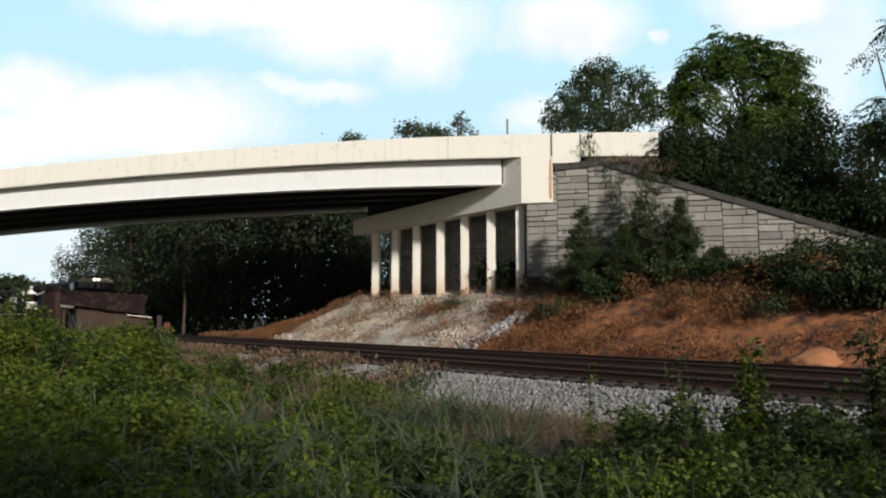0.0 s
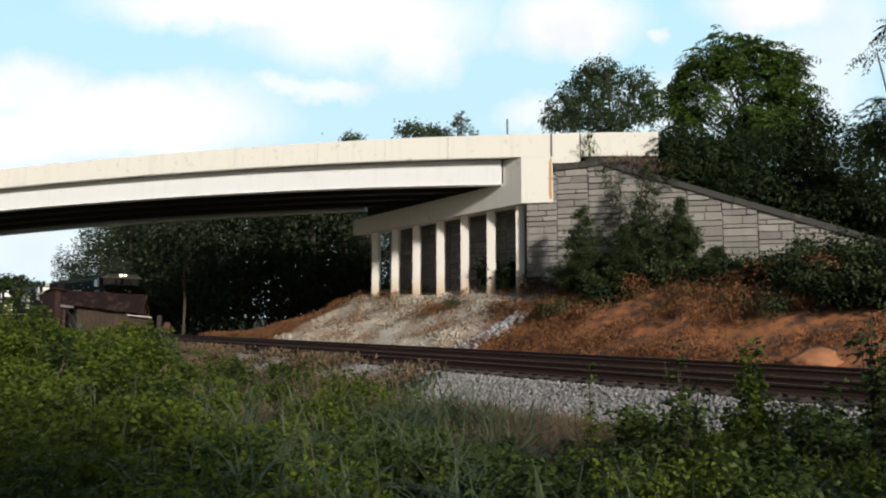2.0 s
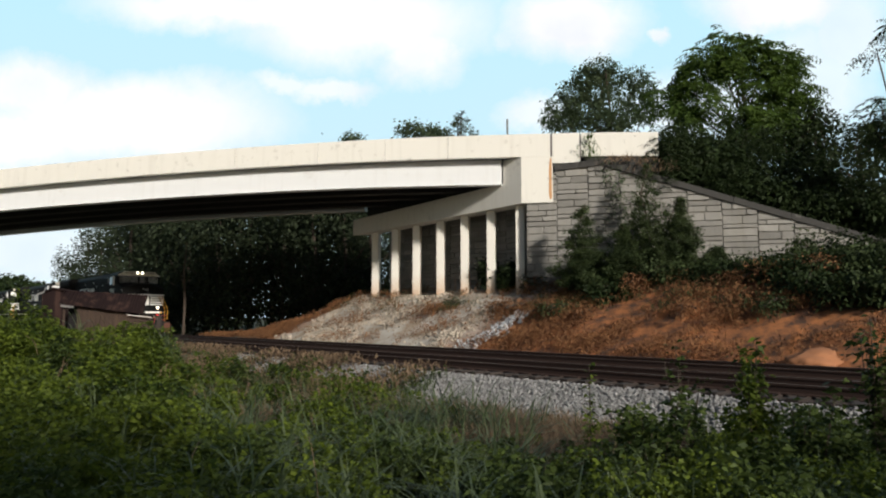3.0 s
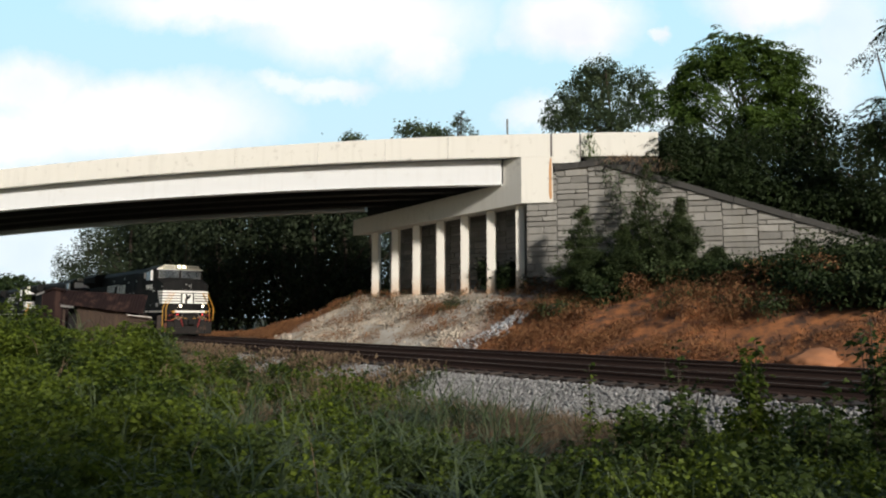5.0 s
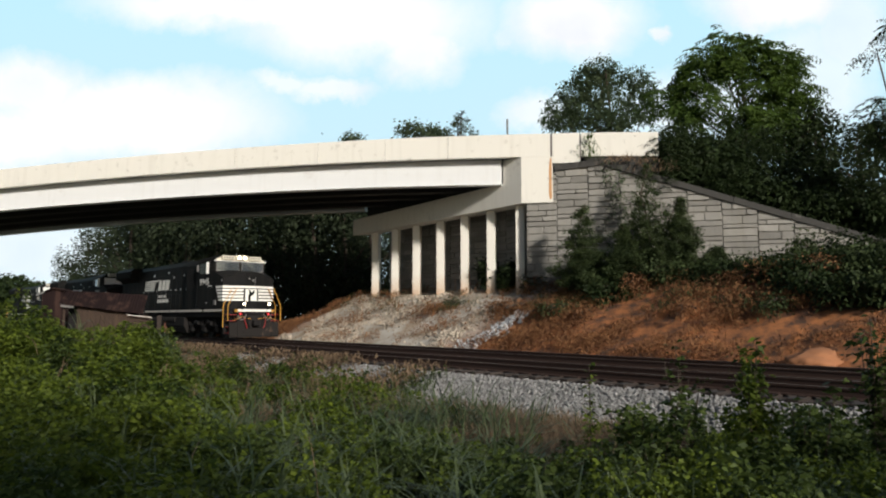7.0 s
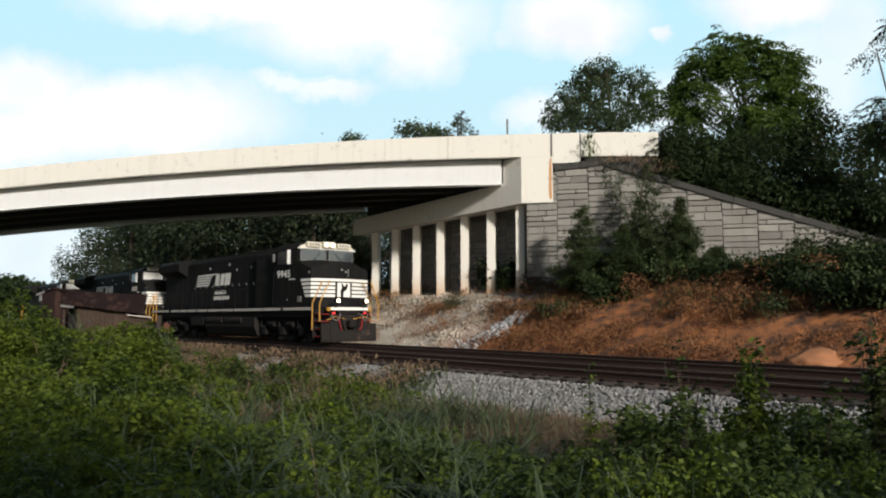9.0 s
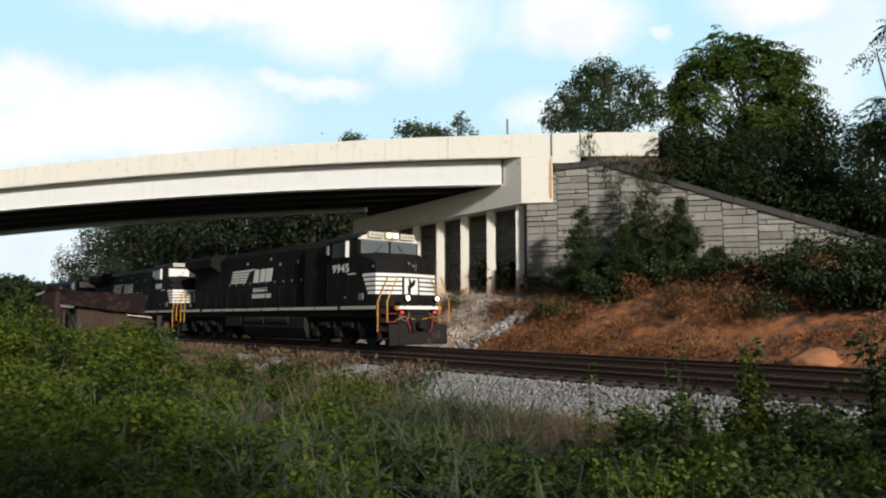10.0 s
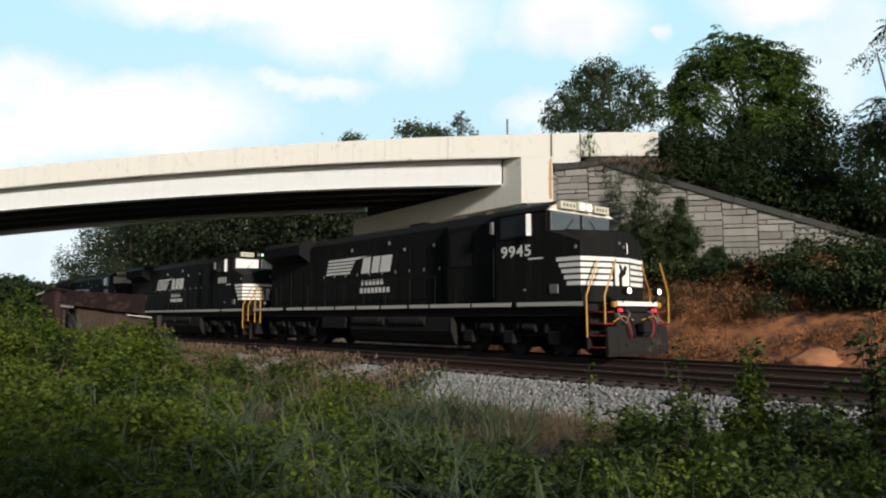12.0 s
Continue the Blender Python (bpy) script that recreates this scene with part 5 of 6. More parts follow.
# young cedars and bushes before the wing wall
def wall_bushes():
    def cedar(x, ybase, ytop, half, dep, seed, material=M_L_CEDAR):
        rng = np.random.default_rng(seed)
        c = at_depth(x, ybase, dep)
        base = ground_at(c.x, c.y)
        k = dep / 1260
        top = at_depth(x, ytop, dep).z - base.z
        bl = []
        n = 64
        for i in range(n):
            f = (i + .5) / n
            reach = half * k * (1.02 - f) ** .75 * rng.uniform(.5, 1.15)
            a = i * 2.4 + rng.uniform(-.4, .4)
            for g in (.35, .65, .95):
                s = max(.09, reach * .27 * (1.15 - .4 * g))
                bl.append((math.cos(a) * reach * g, math.sin(a) * reach * g, .15 + (top - .2) * f + reach * g * .30 - .05, s * 1.3, s * 1.3, s * .6))
        build_tree("young_cedar", "young dark green cedar growing before the retaining wall", "tree", base, bl, material, 760, 36, .115, .075, .07, "conifer", seed, "young cedars before the wall")
    cedar(1035, 505, 362, 58, 31.5, 41)
    cedar(1150, 505, 292, 72, 31.3, 42)
    cedar(1205, 505, 350, 56, 30.8, 43)
    cedar(1105, 505, 400, 40, 30.8, 44)
    cedar(1270, 500, 440, 36, 30.5, 45)
    rng = np.random.default_rng(50)
    at_wall = [(1385, 480, 30, 46, 26), (1440, 468, 30, 44, 34), (1500, 465, 29.5, 44, 44), (1555, 460, 29, 50, 50), (1470, 500, 28.5, 50, 28), (1345, 497, 30, 30, 16), (1560, 500, 27, 60, 30), (1240, 505, 30, 40, 16), (868, 478, 37.6, 14, 16), (900, 480, 36.6, 9, 10), (1180, 520, 29.5, 36, 14), (1080, 517, 30, 40, 14)]
    on_bank = [(1400, 510, 27.5, 50, 24), (1520, 525, 25.5, 56, 34), (1565, 560, 23.5, 40, 40), (1340, 520, 27.5, 44, 16), (1455, 535, 25.5, 44, 16), (1270, 522, 28, 40, 14), (1545, 480, 28, 60, 40), (1420, 485, 28.5, 50, 30), (1490, 500, 27, 54, 34), (1360, 505, 28, 40, 20), (1540, 540, 24.5, 50, 30), (1310, 500, 29, 34, 18)]
    on_bank += [(1500, 520, 22.5, 46, 22), (1560, 525, 21.5, 44, 30), (1440, 512, 24, 48, 20), (1385, 508, 25.5, 44, 18), (1530, 500, 24, 50, 26), (1470, 498, 25.5, 50, 24)]
    for i, (x, y, dep, rx, ry) in enumerate(at_wall + on_bank):
        c = at_depth(x, y, dep)
        base = ground_at(c.x, c.y)
        k = dep / 1260
        hz = max(.35, c.z - base.z)
        bl = [(rng.normal(0, rx * k * .45), rng.normal(0, .35), hz + rng.normal(0, ry * k * .35), rx * k * .5, rx * k * .5, ry * k * .6) for _ in range(8)]
        bl += [(rng.normal(0, rx * k * .4), rng.normal(0, .3), hz * .4, rx * k * .5, rx * k * .5, hz * .4) for _ in range(4)]
        build_tree("bush", "low dark green bush at the foot of the wall", "bush", base, bl, M_L_CEDAR if i % 3 == 1 else M_L_DARK, 230, 11, .17, .16, .04, "simple", 60 + i, "bushes at the wall's foot")


wall_bushes()


# woods beyond the bridge
def woods():
    rng = np.random.default_rng(70)
    kinds = []
    for i in range(5):
        r = np.random.default_rng(80 + i)
        bl = lobes(r, 1.2, 12.5, 4.2, 22, 1.9)
        kinds.append(build_tree("forest_tree", "broadleaf tree in the woods beyond the bridge, leaf colour darkened for shade", "tree", Vector((0, 0, 0)), bl, M_L_FOREST, 520, 8, .36, .45, .22, "simple", 90 + i, "woods beyond the bridge"))
    spots = [(175, 90, 1.0), (225, 80, 1.1), (275, 73, 1.1), (330, 67, 1.1), (385, 63, 1.05), (440, 60, 1.0), (500, 58, 1.0), (555, 57, 1.0), (610, 57, 1.0), (655, 58, 1.0), (200, 97, 1.25), (255, 86, 1.25), (310, 78, 1.25), (365, 72, 1.25),
             (420, 69, 1.25), (480, 68, 1.25), (540, 67, 1.2), (600, 67, 1.2), (660, 68, 1.2), (150, 105, 1.0), (125, 122, .85), (700, 66, 1.1), (400, 80, 1.3), (520, 78, 1.3), (290, 92, 1.35)]
    for i, (x, dep, k) in enumerate(spots):
        c = at_depth(x, 562, dep)
        m = Matrix.Translation((c.x, c.y, float(ground_z(c.x, c.y)))) @ pose(0, 0, 0, 0, 0, float(rng.uniform(0, 360)))
        if i < 5:
            ob = kinds[i]
            ob.matrix_world = m
        else:
            ob = copy_thing(kinds[i % 5], m)
        ob.scale = (k, k, k * float(rng.uniform(.92, 1.06)))
    # unseen saplings added behind the eye to throw shade over the foreground weeds
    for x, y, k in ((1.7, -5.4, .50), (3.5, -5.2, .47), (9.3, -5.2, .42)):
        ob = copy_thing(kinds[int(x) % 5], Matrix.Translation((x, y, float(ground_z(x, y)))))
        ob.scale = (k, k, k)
        tagged(ob, "unseen leafy sapling added behind the eye to shade the weeds", "tree", "roadside saplings")
    c = at_depth(325, 562, 53)
    t = thing("bare_tree", "slim bare grey trunk at the edge of the woods", "tree", Matrix.Translation((c.x, c.y, float(ground_z(c.x, c.y)))))
    part("trunk", tube([(0, 0, -.3), (.05, 0, 2.5), (-.08, 0, 5), (.06, 0, 7.2)], .12, 7, .05), M_BARK, t)
    part("limb", tube([(-.02, 0, 3.9), (-.3, 0, 4.6), (-.35, 0, 5.1)], .05, 6, .02), M_BARK, t)
    # tree tops that stand over the parapet
    for x, y, dep, rx, ry, kd in ((735, 232, 80, 34, 13, "simple"), (618, 246, 85, 20, 3, "simple"), (770, 236, 82, 22, 7, "simple")):
        c = at_depth(x, 562, dep)
        base = ground_at(c.x, c.y)
        k = dep / 1260
        hz = at_depth(x, y, dep).z - base.z
        bl = [(rng.normal(0, rx * k * .5), 0, hz + rng.normal(0, ry * k * .5), rx * k * .4, rx * k * .4, ry * k * .55) for _ in range(6)]
        bl += lobes(rng, hz * .4, hz * .93, rx * k * .8, 8, 1.4)
        build_tree("tall_tree", "tall tree whose top shows over the parapet", "tree", base, bl, M_L_OLIVE, 420, 8, .4, .35, .25, "simple", 120 + int(x))
    c = at_depth(815, 562, 78)
    base = ground_at(c.x, c.y)
    top = at_depth(815, 198, 78).z - base.z
    bl = []
    for i in range(9):
        z = top - .25 - i * .48
        for a in range(5):
            q = .18 + i * .26
            an = a * math.tau / 5 + i
            bl.append((math.cos(an) * q, math.sin(an) * q, z + q * .12, .28 + .05 * i, .28 + .05 * i, .12))
    build_tree("pine_tree", "slender pine whose spire shows over the parapet", "tree", base, bl, M_L_CEDAR, 190, 9, .30, .08, .12, "conifer", 130)


woods()


def far_woods():
    rng = np.random.default_rng(140)
    n = 34000
    x = rng.uniform(-290, -112, n)
    y = 270 + rng.uniform(0, 40, n)
    hgt = 15.5 + 2.5 * np.sin(x * .09) + 2 * np.sin(x * .31 + 1) + 1.2 * np.sin(x * .83)
    u = rng.random(n)
    z = hgt * (.97 - .9 * u ** 1.3)
    V = leaves(np.stack([x, y, z], -1), rng.normal(size=(n, 3)) + np.array([0, 0, .4]), 1.9, .7, rng)
    tagged(new("far_woods", quads_mesh("far_woods", V, M_L_DARK)), "hazy dark line of distant woods", "woods", kind="stuff")


far_woods()


# ---------------------------------------------------------------- foreground growth
def top_line(x):
    return np.interp(x, [-60, 0, 60, 105, 122, 200, 270, 300, 350, 450, 560, 650, 700, 800, 860, 940, 1000, 1060, 1120, 1200, 1280, 1420, 1500, 1568, 1640],
                     [522, 524, 529, 545, 562, 564, 572, 596, 626, 640, 652, 662, 690, 722, 745, 768, 775, 750, 728, 722, 715, 712, 735, 715, 715])


def fore_spots(rng, n, x0, x1, near=3.4, power=1.0, bush=14):
    """Places of stems before the tracks, gathered into domed bushes: bearing, depth, ground place and top height."""
    m = max(1, n // bush)
    bx = rng.uniform(x0, x1, m)
    lim = np.minimum(17.0, 10.5 / np.maximum(.1, (bx - 784) / 1260 * N_DIR.x + N_DIR.y))
    f = rng.random(m) ** power
    bd = near + (lim - near) * f
    size = rng.uniform(.25, .6, m) * (.7 + .4 * f)
    ytop = 905 + (top_line(bx) - 905) * np.minimum(1, f * 1.02) ** .62 + (rng.normal(0, 20, m) - 6) * (1.1 - .75 * f)
    r = np.sqrt(rng.random((m, bush)))
    a = rng.uniform(0, math.tau, (m, bush))
    gx = (bx - 784)[:, None] / 1260 * bd[:, None] + np.cos(a) * r * size[:, None]
    gy = bd[:, None] + np.sin(a) * r * size[:, None]
    p = radians(5.504)
    Zc = (441 - ytop) / 1260
    zt = EYE[2] + bd * (math.sin(p) + Zc * math.cos(p)) / (math.cos(p) - Zc * math.sin(p))
    zt = zt[:, None] - r ** 2 * size[:, None] * rng.uniform(.5, 1.3, (m, 1)) + rng.normal(0, .04, (m, bush))
    gx, gy, zt = gx.ravel(), gy.ravel(), zt.ravel()
    gz = ground_z(gx, gy)
    return gx / gy * 1260 + 784, gy, gx, gy, gz, np.maximum(zt, gz + .1)


def thicket(name, label, material, n, per, x0, x1, size, spread, seed, power=.9, width=.55, near=3.4, keep=None):
    rng = np.random.default_rng(seed)
    x, dep, gx, gy, gz, zt = fore_spots(rng, n, x0, x1, near, power)
    if keep is not None:
        m = keep(x, dep, rng)
        x, dep, gx, gy, gz, zt = (a[m] for a in (x, dep, gx, gy, gz, zt))
    n = len(x)
    h = zt - gz
    rep = lambda a: np.repeat(a, per)
    u = rng.random(n * per)
    z = rep(zt) - rep(np.minimum(h, 1.1)) * u ** 1.5
    r = spread * .6 * (0.35 + u) * (rep(dep) / 8) ** .4
    a = rng.uniform(0, math.tau, n * per)
    P = np.stack([rep(gx) + r * np.cos(a) * rng.random(n * per) ** .5, rep(gy) + r * np.sin(a) * rng.random(n * per) ** .5, z], -1)
    A = np.stack([np.cos(a), np.sin(a), rng.normal(.35, .5, n * per)], -1)
    V = leaves(P, A, size * (rep(dep) / 8) ** .35, width, rng, .25)
    tagged(new(name, quads_mesh(name, V, material)), label, "brush", kind="stuff")


def blades(name, label, material, n, x0, x1, length, width, seed, keep=None, power=.8, lean=.55, near=3.2, lift=1.0, tuft=1):
    """Long bending grass blades, four joints each."""
    rng = np.random.default_rng(seed)
    x, dep, gx, gy, gz, zt = fore_spots(rng, n, x0, x1, near, power, 3)
    if keep is not None:
        m = keep(x, dep, rng)
        x, dep, gx, gy, gz, zt = (a[m] for a in (x, dep, gx, gy, gz, zt))
    n = len(x) * tuft
    x, dep, gx, gy, gz, zt = (np.repeat(a, tuft) for a in (x, dep, gx, gy, gz, zt))
    gx, gy = gx + rng.normal(0, .05, n), gy + rng.normal(0, .05, n)
    L = length * rng.uniform(.6, 1.25, n)
    h = np.maximum(.15, (zt - gz) * lift)
    z0 = gz + np.maximum(0, h - L * .75)
    az = rng.uniform(0, math.tau, n)
    dv = np.stack([np.cos(az), np.sin(az), np.zeros(n)], -1)
    sd = np.stack([-np.sin(az), np.cos(az), np.zeros(n)], -1)
    b = rng.uniform(.3, 1.0, n) * lean
    rows = []
    for f in (0, .35, .65, .88, 1.0):
        c = np.stack([gx, gy, z0], -1) + dv * (L * b * f ** 1.8)[:, None] + np.array([0, 0, 1]) * (L * (f - .55 * b * f ** 2.6))[:, None]
        w = width * (1 - .85 * f ** 1.5) * rng.uniform(.8, 1.2, n)
        rows.append((c - sd * w[:, None] / 2, c + sd * w[:, None] / 2))
    V = np.concatenate([np.stack([r0, r1], 1) for r0, r1 in rows], 1)
    Fq = np.array([(0, 1, 3, 2), (2, 3, 5, 4), (4, 5, 7, 6), (6, 7, 9, 8)])
    F = (Fq[None] + (np.arange(n) * 10)[:, None, None]).reshape(-1, 4)
    me = raw(name, V.reshape(-1, 3).tolist(), F.tolist(), material)
    tagged(new(name, me), label, "grass", kind="stuff")


thicket("leafy_thicket", "bright green leafy thicket of vines and weeds", M_L_BRUSH, 2600, 90, -60, 640, .074, .30, 201, keep=lambda x, d, r: r.random(len(x)) < np.interp(x, [300, 640], [1, .3]))
thicket("broadleaf_weeds", "dark green broadleaf weeds in the foreground", M_L_WEED, 1000, 90, -60, 1640, .085, .22, 206, power=1.3, width=.42)
thicket("low_weeds", "green broadleaf weeds before the ballast", M_L_BRUSH, 1000, 110, 560, 1640, .055, .24, 202, keep=lambda x, d, r: (r.random(len(x)) < np.interp(x, [560, 800, 1050], [.4, .6, 1])))
blades("tall_grass", "tall bending grass blades among the weeds", M_L_GRASS, 470, 120, 1000, 1.05, .028, 203, keep=lambda x, d, r: r.random(len(x)) < np.interp(x, [120, 330, 450, 800, 1000], [.1, .6, 1, 1, .15]), lift=1.10, lean=1.35, tuft=7)
blades("broad_grass", "broad pale-edged grass blades arching among the weeds", M_L_GRASS, 60, 400, 900, 1.15, .036, 209, lift=1.08, lean=1.25, tuft=4)
blades("sparse_grass", "thin grass blades among the weeds", M_L_GRASS, 330, -60, 1640, .65, .013, 204, lift=1.1, lean=1.0, tuft=6)
blades("dry_grass", "dry reddish-tan grass along the ballast edge", M_GRASSDRY, 1100, 280, 1120, .55, .012, 205, power=.22,
       keep=lambda x, d, r: (r.random(len(x)) < np.interp(x, [280, 340, 650, 760, 860, 1050, 1120], [.3, 1, 1, .5, 1, .8, .1])), lift=.9, lean=.9, tuft=6)


blades("reddish_grass", "reddish-tan dry grass at the foot of the ballast", M_GRASSDRY, 980, 820, 1090, .5, .014, 208, power=.12, lift=1.0, lean=1.0, tuft=7)
blades("seed_stalks", "pale dry grass stalks arching out of the weeds", M_GRASSDRY, 120, 60, 1100, 1.0, .012, 207, lift=1.18, lean=1.4, tuft=1)


# bank weeds: rusty dry growth on the clay slope
def bank_weeds():
    rng = np.random.default_rng(220)
    for nm, lab, mt, n, lo, hi, ln_, vv in (("dry_bank_weeds", "dry brown weeds on the clay bank", M_L_DRY, 26000, -52, -2, .12, (20.4, 27.5)), ("green_bank_weeds", "patchy green weeds along the top of the bank", M_L_CEDAR, 8000, -40, -2, .11, (23.4, 29.5)),
                                           ("verge_weeds", "dry weeds beside the near rail", M_GRASSDRY, 4600, -46, -15.0, .15, (10.0, 12.6)), ("green_verge_weeds", "green weeds mixed into the dry verge", M_L_WEED, 2600, -40, -14.0, .12, (9.6, 12.2))):
        s, v = rng.uniform(lo, hi, n), rng.uniform(*vv, n)
        x, y = on_track(s, v)
        _, g = soil_weights(x, y)
        clump = np.sin(x * .9 + 2 * np.sin(y * .6)) * np.sin(y * 1.3 + x * .4) + rng.normal(0, .35, n)
        m = (clump > (.1 if "verge" not in nm else -.25)) & (rng.random(n) > g * .80)
        x, y = x[m], y[m]
        k = 7
        P = np.repeat(np.stack([x, y, ground_z(x, y)], -1), k, 0)
        P += rng.normal(size=P.shape) * np.array([.13, .13, .0]) + np.array([0, 0, 1]) * rng.uniform(0, .38, (len(P), 1))
        V = leaves(P, rng.normal(size=P.shape) * np.array([.6, .6, .5]) + np.array([0, 0, .9]), ln_ * 1.3, .22, rng, .1)
        tagged(new(nm, quads_mesh(nm, V, mt)), lab, "weeds", kind="stuff")


bank_weeds()


def bank_shrubs():
    rng = np.random.default_rng(231)
    for i in range(26):
        s, v = rng.uniform(-30, -5), rng.uniform(22.8, 27.2)
        x, y = on_track(s, v)
        base = ground_at(x, y)
        h = rng.uniform(.35, .8)
        bl = [(rng.normal(0, .4), rng.normal(0, .4), h * rng.uniform(.4, 1), .3, .3, .22) for _ in range(6)]
        build_tree("dry_shrub", "low reddish-brown dry shrub on the clay bank", "shrub", base, bl, M_L_DRY if i % 3 else M_L_CEDAR, 70, 9, .11, .12, .02, "simple", 300 + i, "dry shrubs on the bank")


bank_shrubs()


# single plants that stand out before the tracks
def single_plants():
    rng = np.random.default_rng(240)
    for i, (x, ytop, ybase, half, dep, n, nm, lab) in enumerate((
            (1045, 645, 760, 18, 8.6, 60, "sapling", "thin green sapling beside the ballast"), (1335, 608, 790, 62, 7.4, 620, "leafy_bush", "leafy green bush before the tracks"),
            (1215, 612, 790, 34, 7.8, 190, "sapling", "thin green sapling beside the ballast"), (1160, 700, 840, 80, 6.6, 640, "leafy_bush", "dark leafy bush before the ballast"),
            (1430, 680, 840, 70, 6.2, 460, "leafy_bush", "dark leafy bush before the ballast"), (1560, 560, 840, 34, 6.4, 330, "leafy_bush", "tall dark leafy bush beside the ballast"), (640, 655, 760, 34, 12, 260, "leafy_bush", "small yellow-green bush in the grass"))):
        c = at_depth(x, ybase, dep)
        base = Vector((c.x, c.y, float(ground_z(c.x, c.y))))
        k = dep / 1260
        top = at_depth(x, ytop, dep).z - base.z
        t = thing(nm, lab, "plant", Matrix.Translation(base))
        P, A = [], []
        stems = 3 if half < 30 else 11
        for j in range(stems):
            a = rng.uniform(0, math.tau)
            q = half * k * rng.uniform(.1, 1) * (stems > 3)
            hh = top * (1 if j == 0 else rng.uniform(.55, .95))
            tip = np.array([math.cos(a) * q, math.sin(a) * q, hh])
            part("stem", tube([(tip[0] * .15, tip[1] * .15, -.05), (tip[0] * .5, tip[1] * .5, hh * .55), tuple(tip)], .011, 5, .004), M_BARK, t)
            m = n * 5 // (2 * stems)
            f = rng.random(m) ** .6
            c2 = tip[None] * np.stack([f ** .8, f ** .8, f], -1) + rng.normal(size=(m, 3)) * np.array([.06, .06, .05]) * (1 if half > 30 else .6)
            P.append(c2)
            aa = rng.uniform(0, math.tau, m)
            A.append(np.stack([np.cos(aa), np.sin(aa), rng.normal(.4, .4, m)], -1))
        cr = new("foliage", quads_mesh("foliage", leaves(np.concatenate(P), np.concatenate(A), .085, .5, rng, .3), M_L_BRUSH if i in (0, 1, 6) else M_L_WEED))
        cr.parent = t


single_plants()


# plants on top of the abutment
def abutment_grass():
    rng = np.random.default_rng(260)
    for x, y, dep, hgt, n, lab in ((1045, 275, 33.55, 1.2, 160, "yellow-green weed tuft growing on the abutment"), (1100, 276, 33.2, .28, 120, "brown dry weeds growing on the coping"), (1152, 270, 32.8, .6, 150, "brown dry weeds growing on the coping")):
        c = at_depth(x, y, dep)
        t = thing("weed_tuft", lab, "weed", Matrix.Translation((c.x, c.y, coping_z((c - C1).dot(-B_DIR)) + .05)))
        P = rng.normal(size=(n, 3)) * np.array([.3 if hgt > 1 else .75, .2, 0]) + np.array([0, 0, 1]) * rng.random((n, 1)) ** 1.3 * hgt
        P[:, 0] *= 1.1 - P[:, 2] / hgt * .75
        cr = new("foliage", quads_mesh("foliage", leaves(P, rng.normal(size=(n, 3)) * .4 + np.array([0, 0, 1]), .24, .16, rng, .0), M_L_TREE if hgt > 1 else M_GRASSDRY))
        cr.parent = t


abutment_grass()


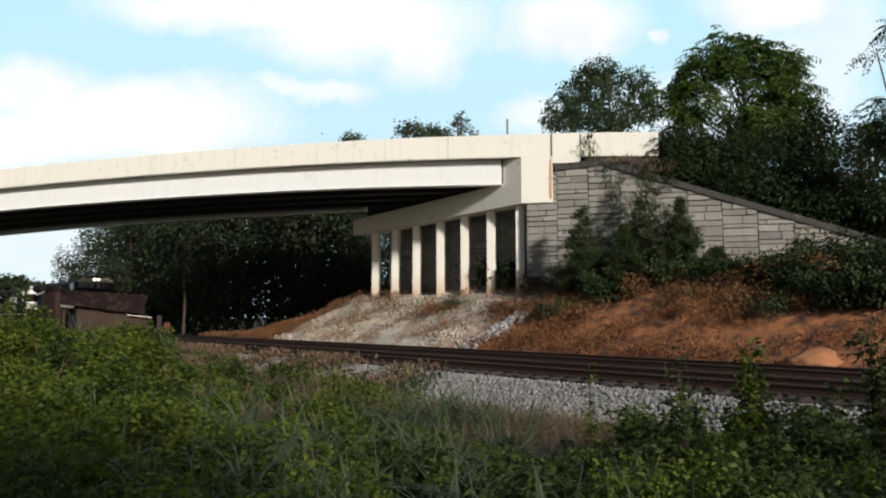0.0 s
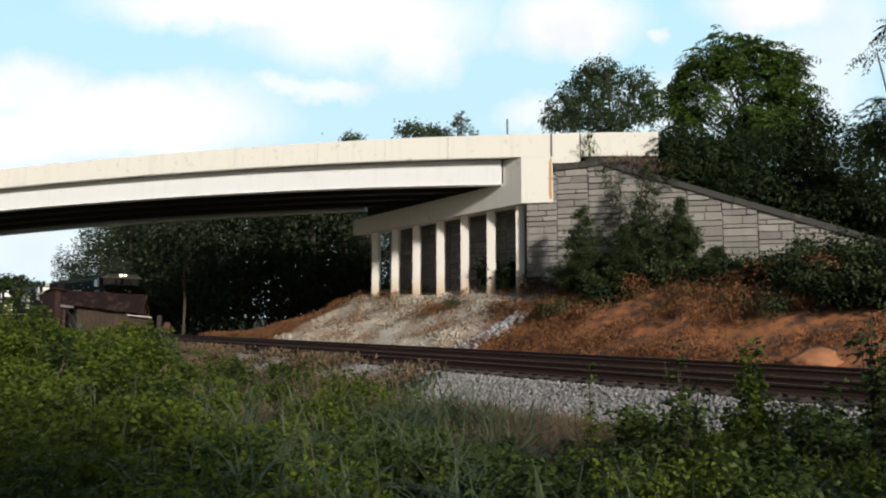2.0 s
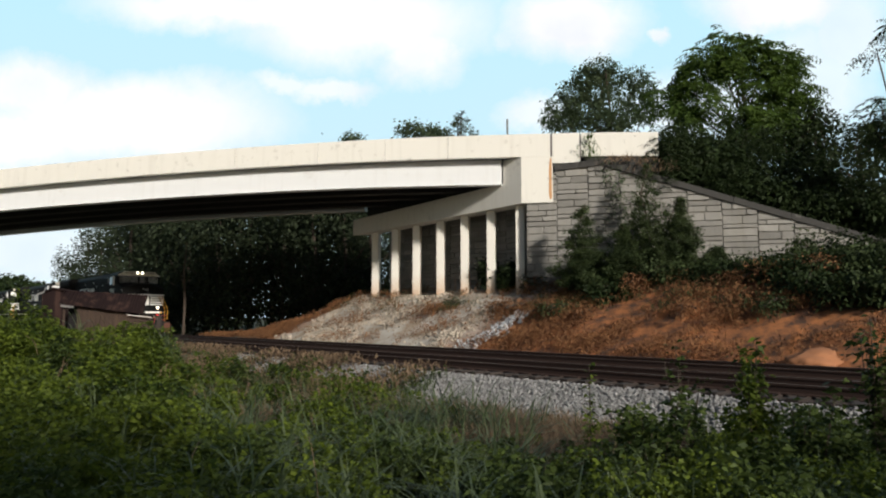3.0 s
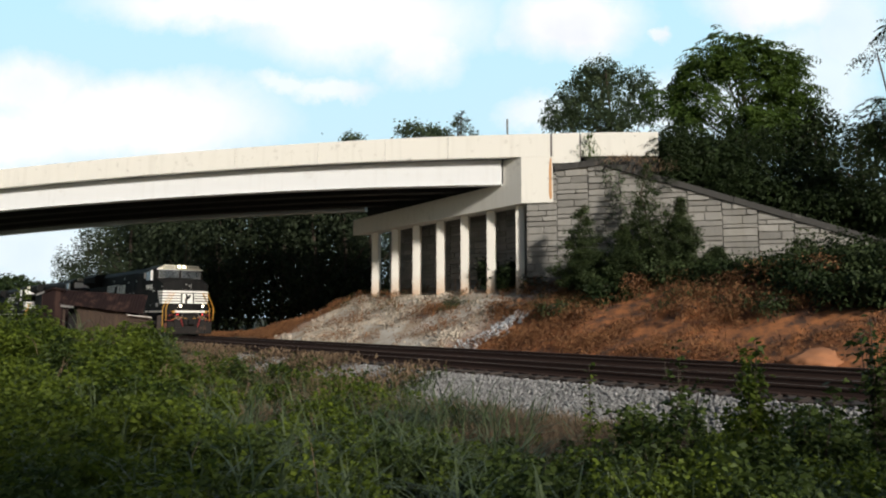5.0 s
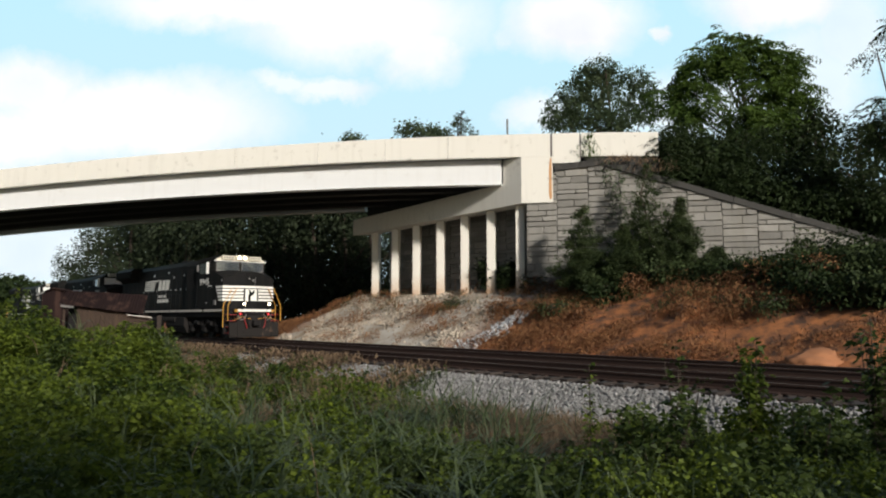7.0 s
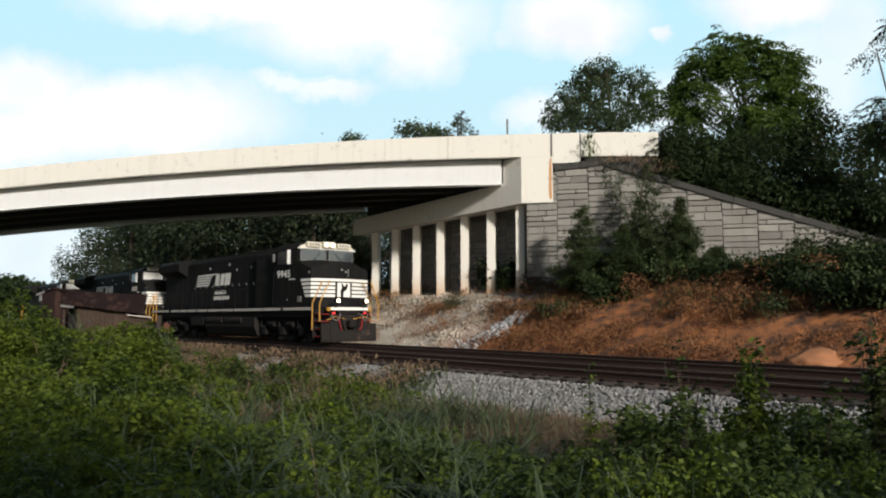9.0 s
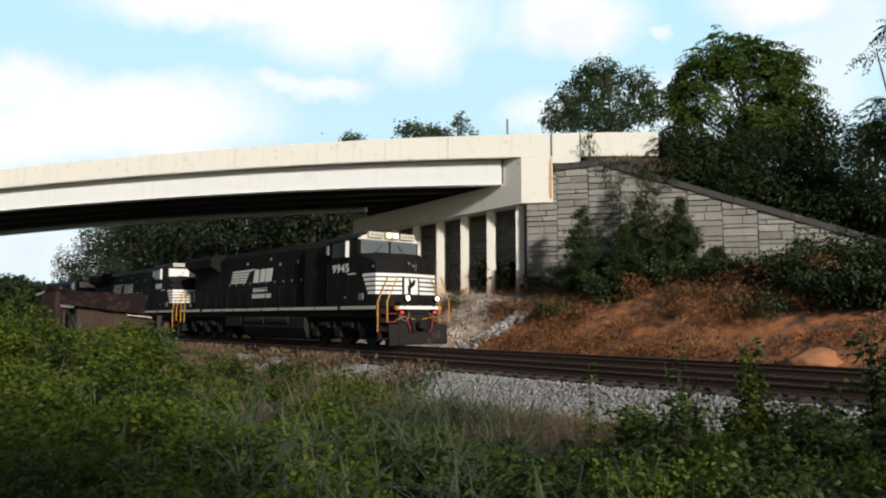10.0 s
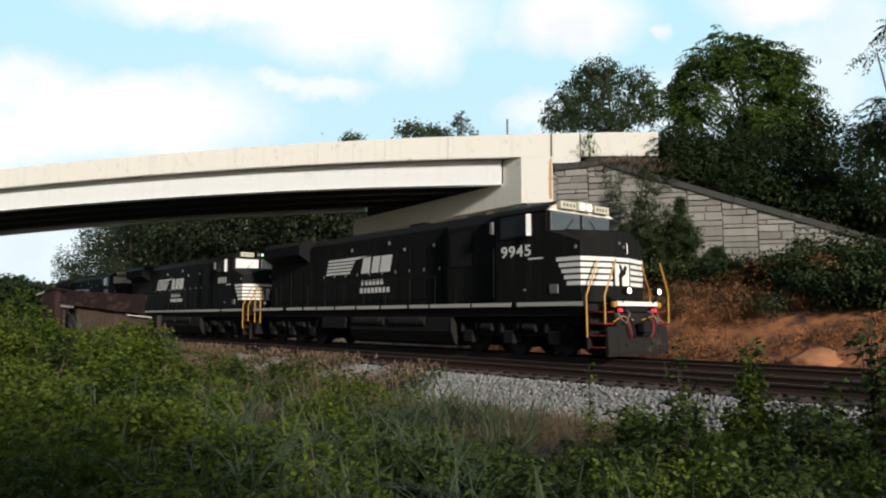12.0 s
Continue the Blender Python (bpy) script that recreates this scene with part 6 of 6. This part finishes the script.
# ---------------------------------------------------------------- trackside shed, mound, posts
def trackside_shed():
    c = at_depth(190, 560, 36)
    t = thing("trackside_shed", "old shed with a rusty brown metal roof and tan board wall", "shed", pose(c.x, c.y, 0, 0, 0, RZ + 62))
    rng = random.Random(5)

    def eave(x):
        return 1.86 - .135 * (x + 2.08)

    # front wall of weathered boards, open at one end
    x = -1.42
    while x < 1.95:
        w = rng.uniform(.16, .27)
        part("board", box(x, x + w - .014, -.02 + rng.uniform(-.015, .015), .02, -1.0, eave(x + w) - .02 - rng.uniform(0, .05)), M_TAN, t)
        x += w
    part("inner_wall", prism([(-1.98, -1.0), (1.65, -1.0), (1.65, 1.6), (-1.98, 2.15)], "y", .66, .70), M_UNDER, t, "dark inside of the open bay")
    part("corner_post", box(-2.05, -1.95, -.05, .05, -1.0, 1.7), M_TAN, t)
    part("side_wall", box(1.95, 2.0, .02, .66, -1.0, 1.2), M_TAN, t)
    part("fascia", prism([(-2.08, eave(-2.08) - .16), (-1.5, eave(-1.5) - .13), (-1.5, eave(-1.5) - .02), (-2.08, eave(-2.08) - .03)], "y", -.36, -.32), M_GREY, t, "pale loose fascia board")
    part("fascia", prism([(1.0, eave(1.0) - .15), (2.15, eave(2.15) - .13), (2.15, eave(2.15) - .08), (1.0, eave(1.0) - .11)], "y", -.36, -.32), M_SILL, t, "pale fascia board")
    # overlapping roof sheets, each a little askew
    cuts = [-2.12, -1.45, -.8, -.1, .55, 1.15, 1.72]
    for a, b in zip(cuts, cuts[1:]):
        bm = bmesh.new()
        n = 8
        lift = rng.uniform(0, .03)
        drop = rng.uniform(-.04, .05)
        low, top = [], []
        for i in range(n + 1):
            xx = a - .02 + (b - a + .04) * i / n
            dz = (.014 if i % 2 else -.014) + lift
            ridge = 2.55 - .060 * (xx + 2.08)
            low.append((bm.verts.new((xx, -.42 - drop, eave(xx) + dz)), bm.verts.new((xx, -.42 - drop, eave(xx) - .02 + dz))))
            top.append((bm.verts.new((xx, .72, ridge + dz)), bm.verts.new((xx, .72, ridge - .02 + dz))))
        for i in range(n):
            bm.faces.new((low[i][0], low[i + 1][0], top[i + 1][0], top[i][0]))
            bm.faces.new((low[i][1], top[i][1], top[i + 1][1], low[i + 1][1]))
            bm.faces.new((low[i][0], low[i][1], low[i + 1][1], low[i + 1][0]))
            bm.faces.new((top[i][0], top[i + 1][0], top[i + 1][1], top[i][1]))
        part("roof_sheet", bm, M_RUSTY, t, "corrugated rusty brown roof sheet")
    c = at_depth(107, 520, 40)
    s = thing("lean_to", "low brown lean-to with a pale patched roof", "shed", pose(c.x, c.y, 0, 0, 0, 8))
    part("roof_sheet", prism([(-.85, 2.48), (.0, 2.82), (.85, 2.60), (.85, 2.54), (.0, 2.75), (-.85, 2.42)], "y", -1.0, .75), M_RUSTY, s)
    part("wall", prism([(-.65, -1.0), (.75, -1.0), (.75, 2.54), (.0, 2.72), (-.65, 2.46)], "y", -.8, .6), M_RUSTY, s)
    part("gable_board", prism([(-.85, 2.36), (-.45, 2.52), (-.45, 2.62), (-.85, 2.46)], "y", -1.05, -1.01), M_GREY, s, "pale loose gable board")


trackside_shed()


def clay_mound():
    c = Vector((10.25, 19.9, 0))
    bm = bmesh.new()
    bmesh.ops.create_icosphere(bm, subdivisions=4, radius=1.0)
    for v in bm.verts:
        n = noise.noise(v.co * 1.7) * .22 + noise.noise(v.co * 4.5) * .10 + noise.noise(v.co * 11) * .04
        v.co = Vector((v.co.x * .80, v.co.y * .6, max(-.3, v.co.z * (.42 + .08 * v.co.x)))) * (1 + n)
    solo("clay_mound", bm, M_MOUND, "pale orange mound of clay beside the track", "mound", m=pose(c.x, c.y, float(ground_z(c.x, c.y)) + .05, 0, 0, 20), smooth=True)


clay_mound()


def trackside_post():
    c = at_depth(281, 590, 42)
    z = float(ground_z(c.x, c.y))
    t = thing("trackside_post", "dark wooden post beside the tracks", "post", Matrix.Translation((c.x, c.y, z)))
    part("shaft", box(-.11, .11, -.11, .11, -.3, 1.7, .02), M_TIE, t)
    c = at_depth(296, 580, 46)
    q = thing("warning_board", "small faded orange board on a post near the tracks", "sign", Matrix.Translation((c.x, c.y, float(ground_z(c.x, c.y)))))
    part("post", box(-.04, .04, -.03, .03, -.3, 1.3), M_TIE, q)
    part("board", box(-.20, .20, -.05, -.03, .55, 1.25, .006), M_CLAYED, q, "faded orange board")


trackside_post()


# ---------------------------------------------------------------- motion
def motions():
    walk(backdrop, [(0.0, pose(0, SKY_Y, 0)), (12.0, pose(0, SKY_Y - 26, 0))])
    steps = [i * 0.1 for i in range(121)]
    for k, lc in enumerate(locos):
        walk(lc, [(t, place_train(t, k)) for t in TRAIN_T])
        axles = [o for o in lc.children if o.name.startswith("wheelset")]
        for o in axles:
            x, z = o.location.x, o.location.z
            walk(o, [(t, pose(x, 0, z, 0, math.degrees((train_u(t) - train_u(0)) / WHEEL_R), 0)) for t in steps])


motions()
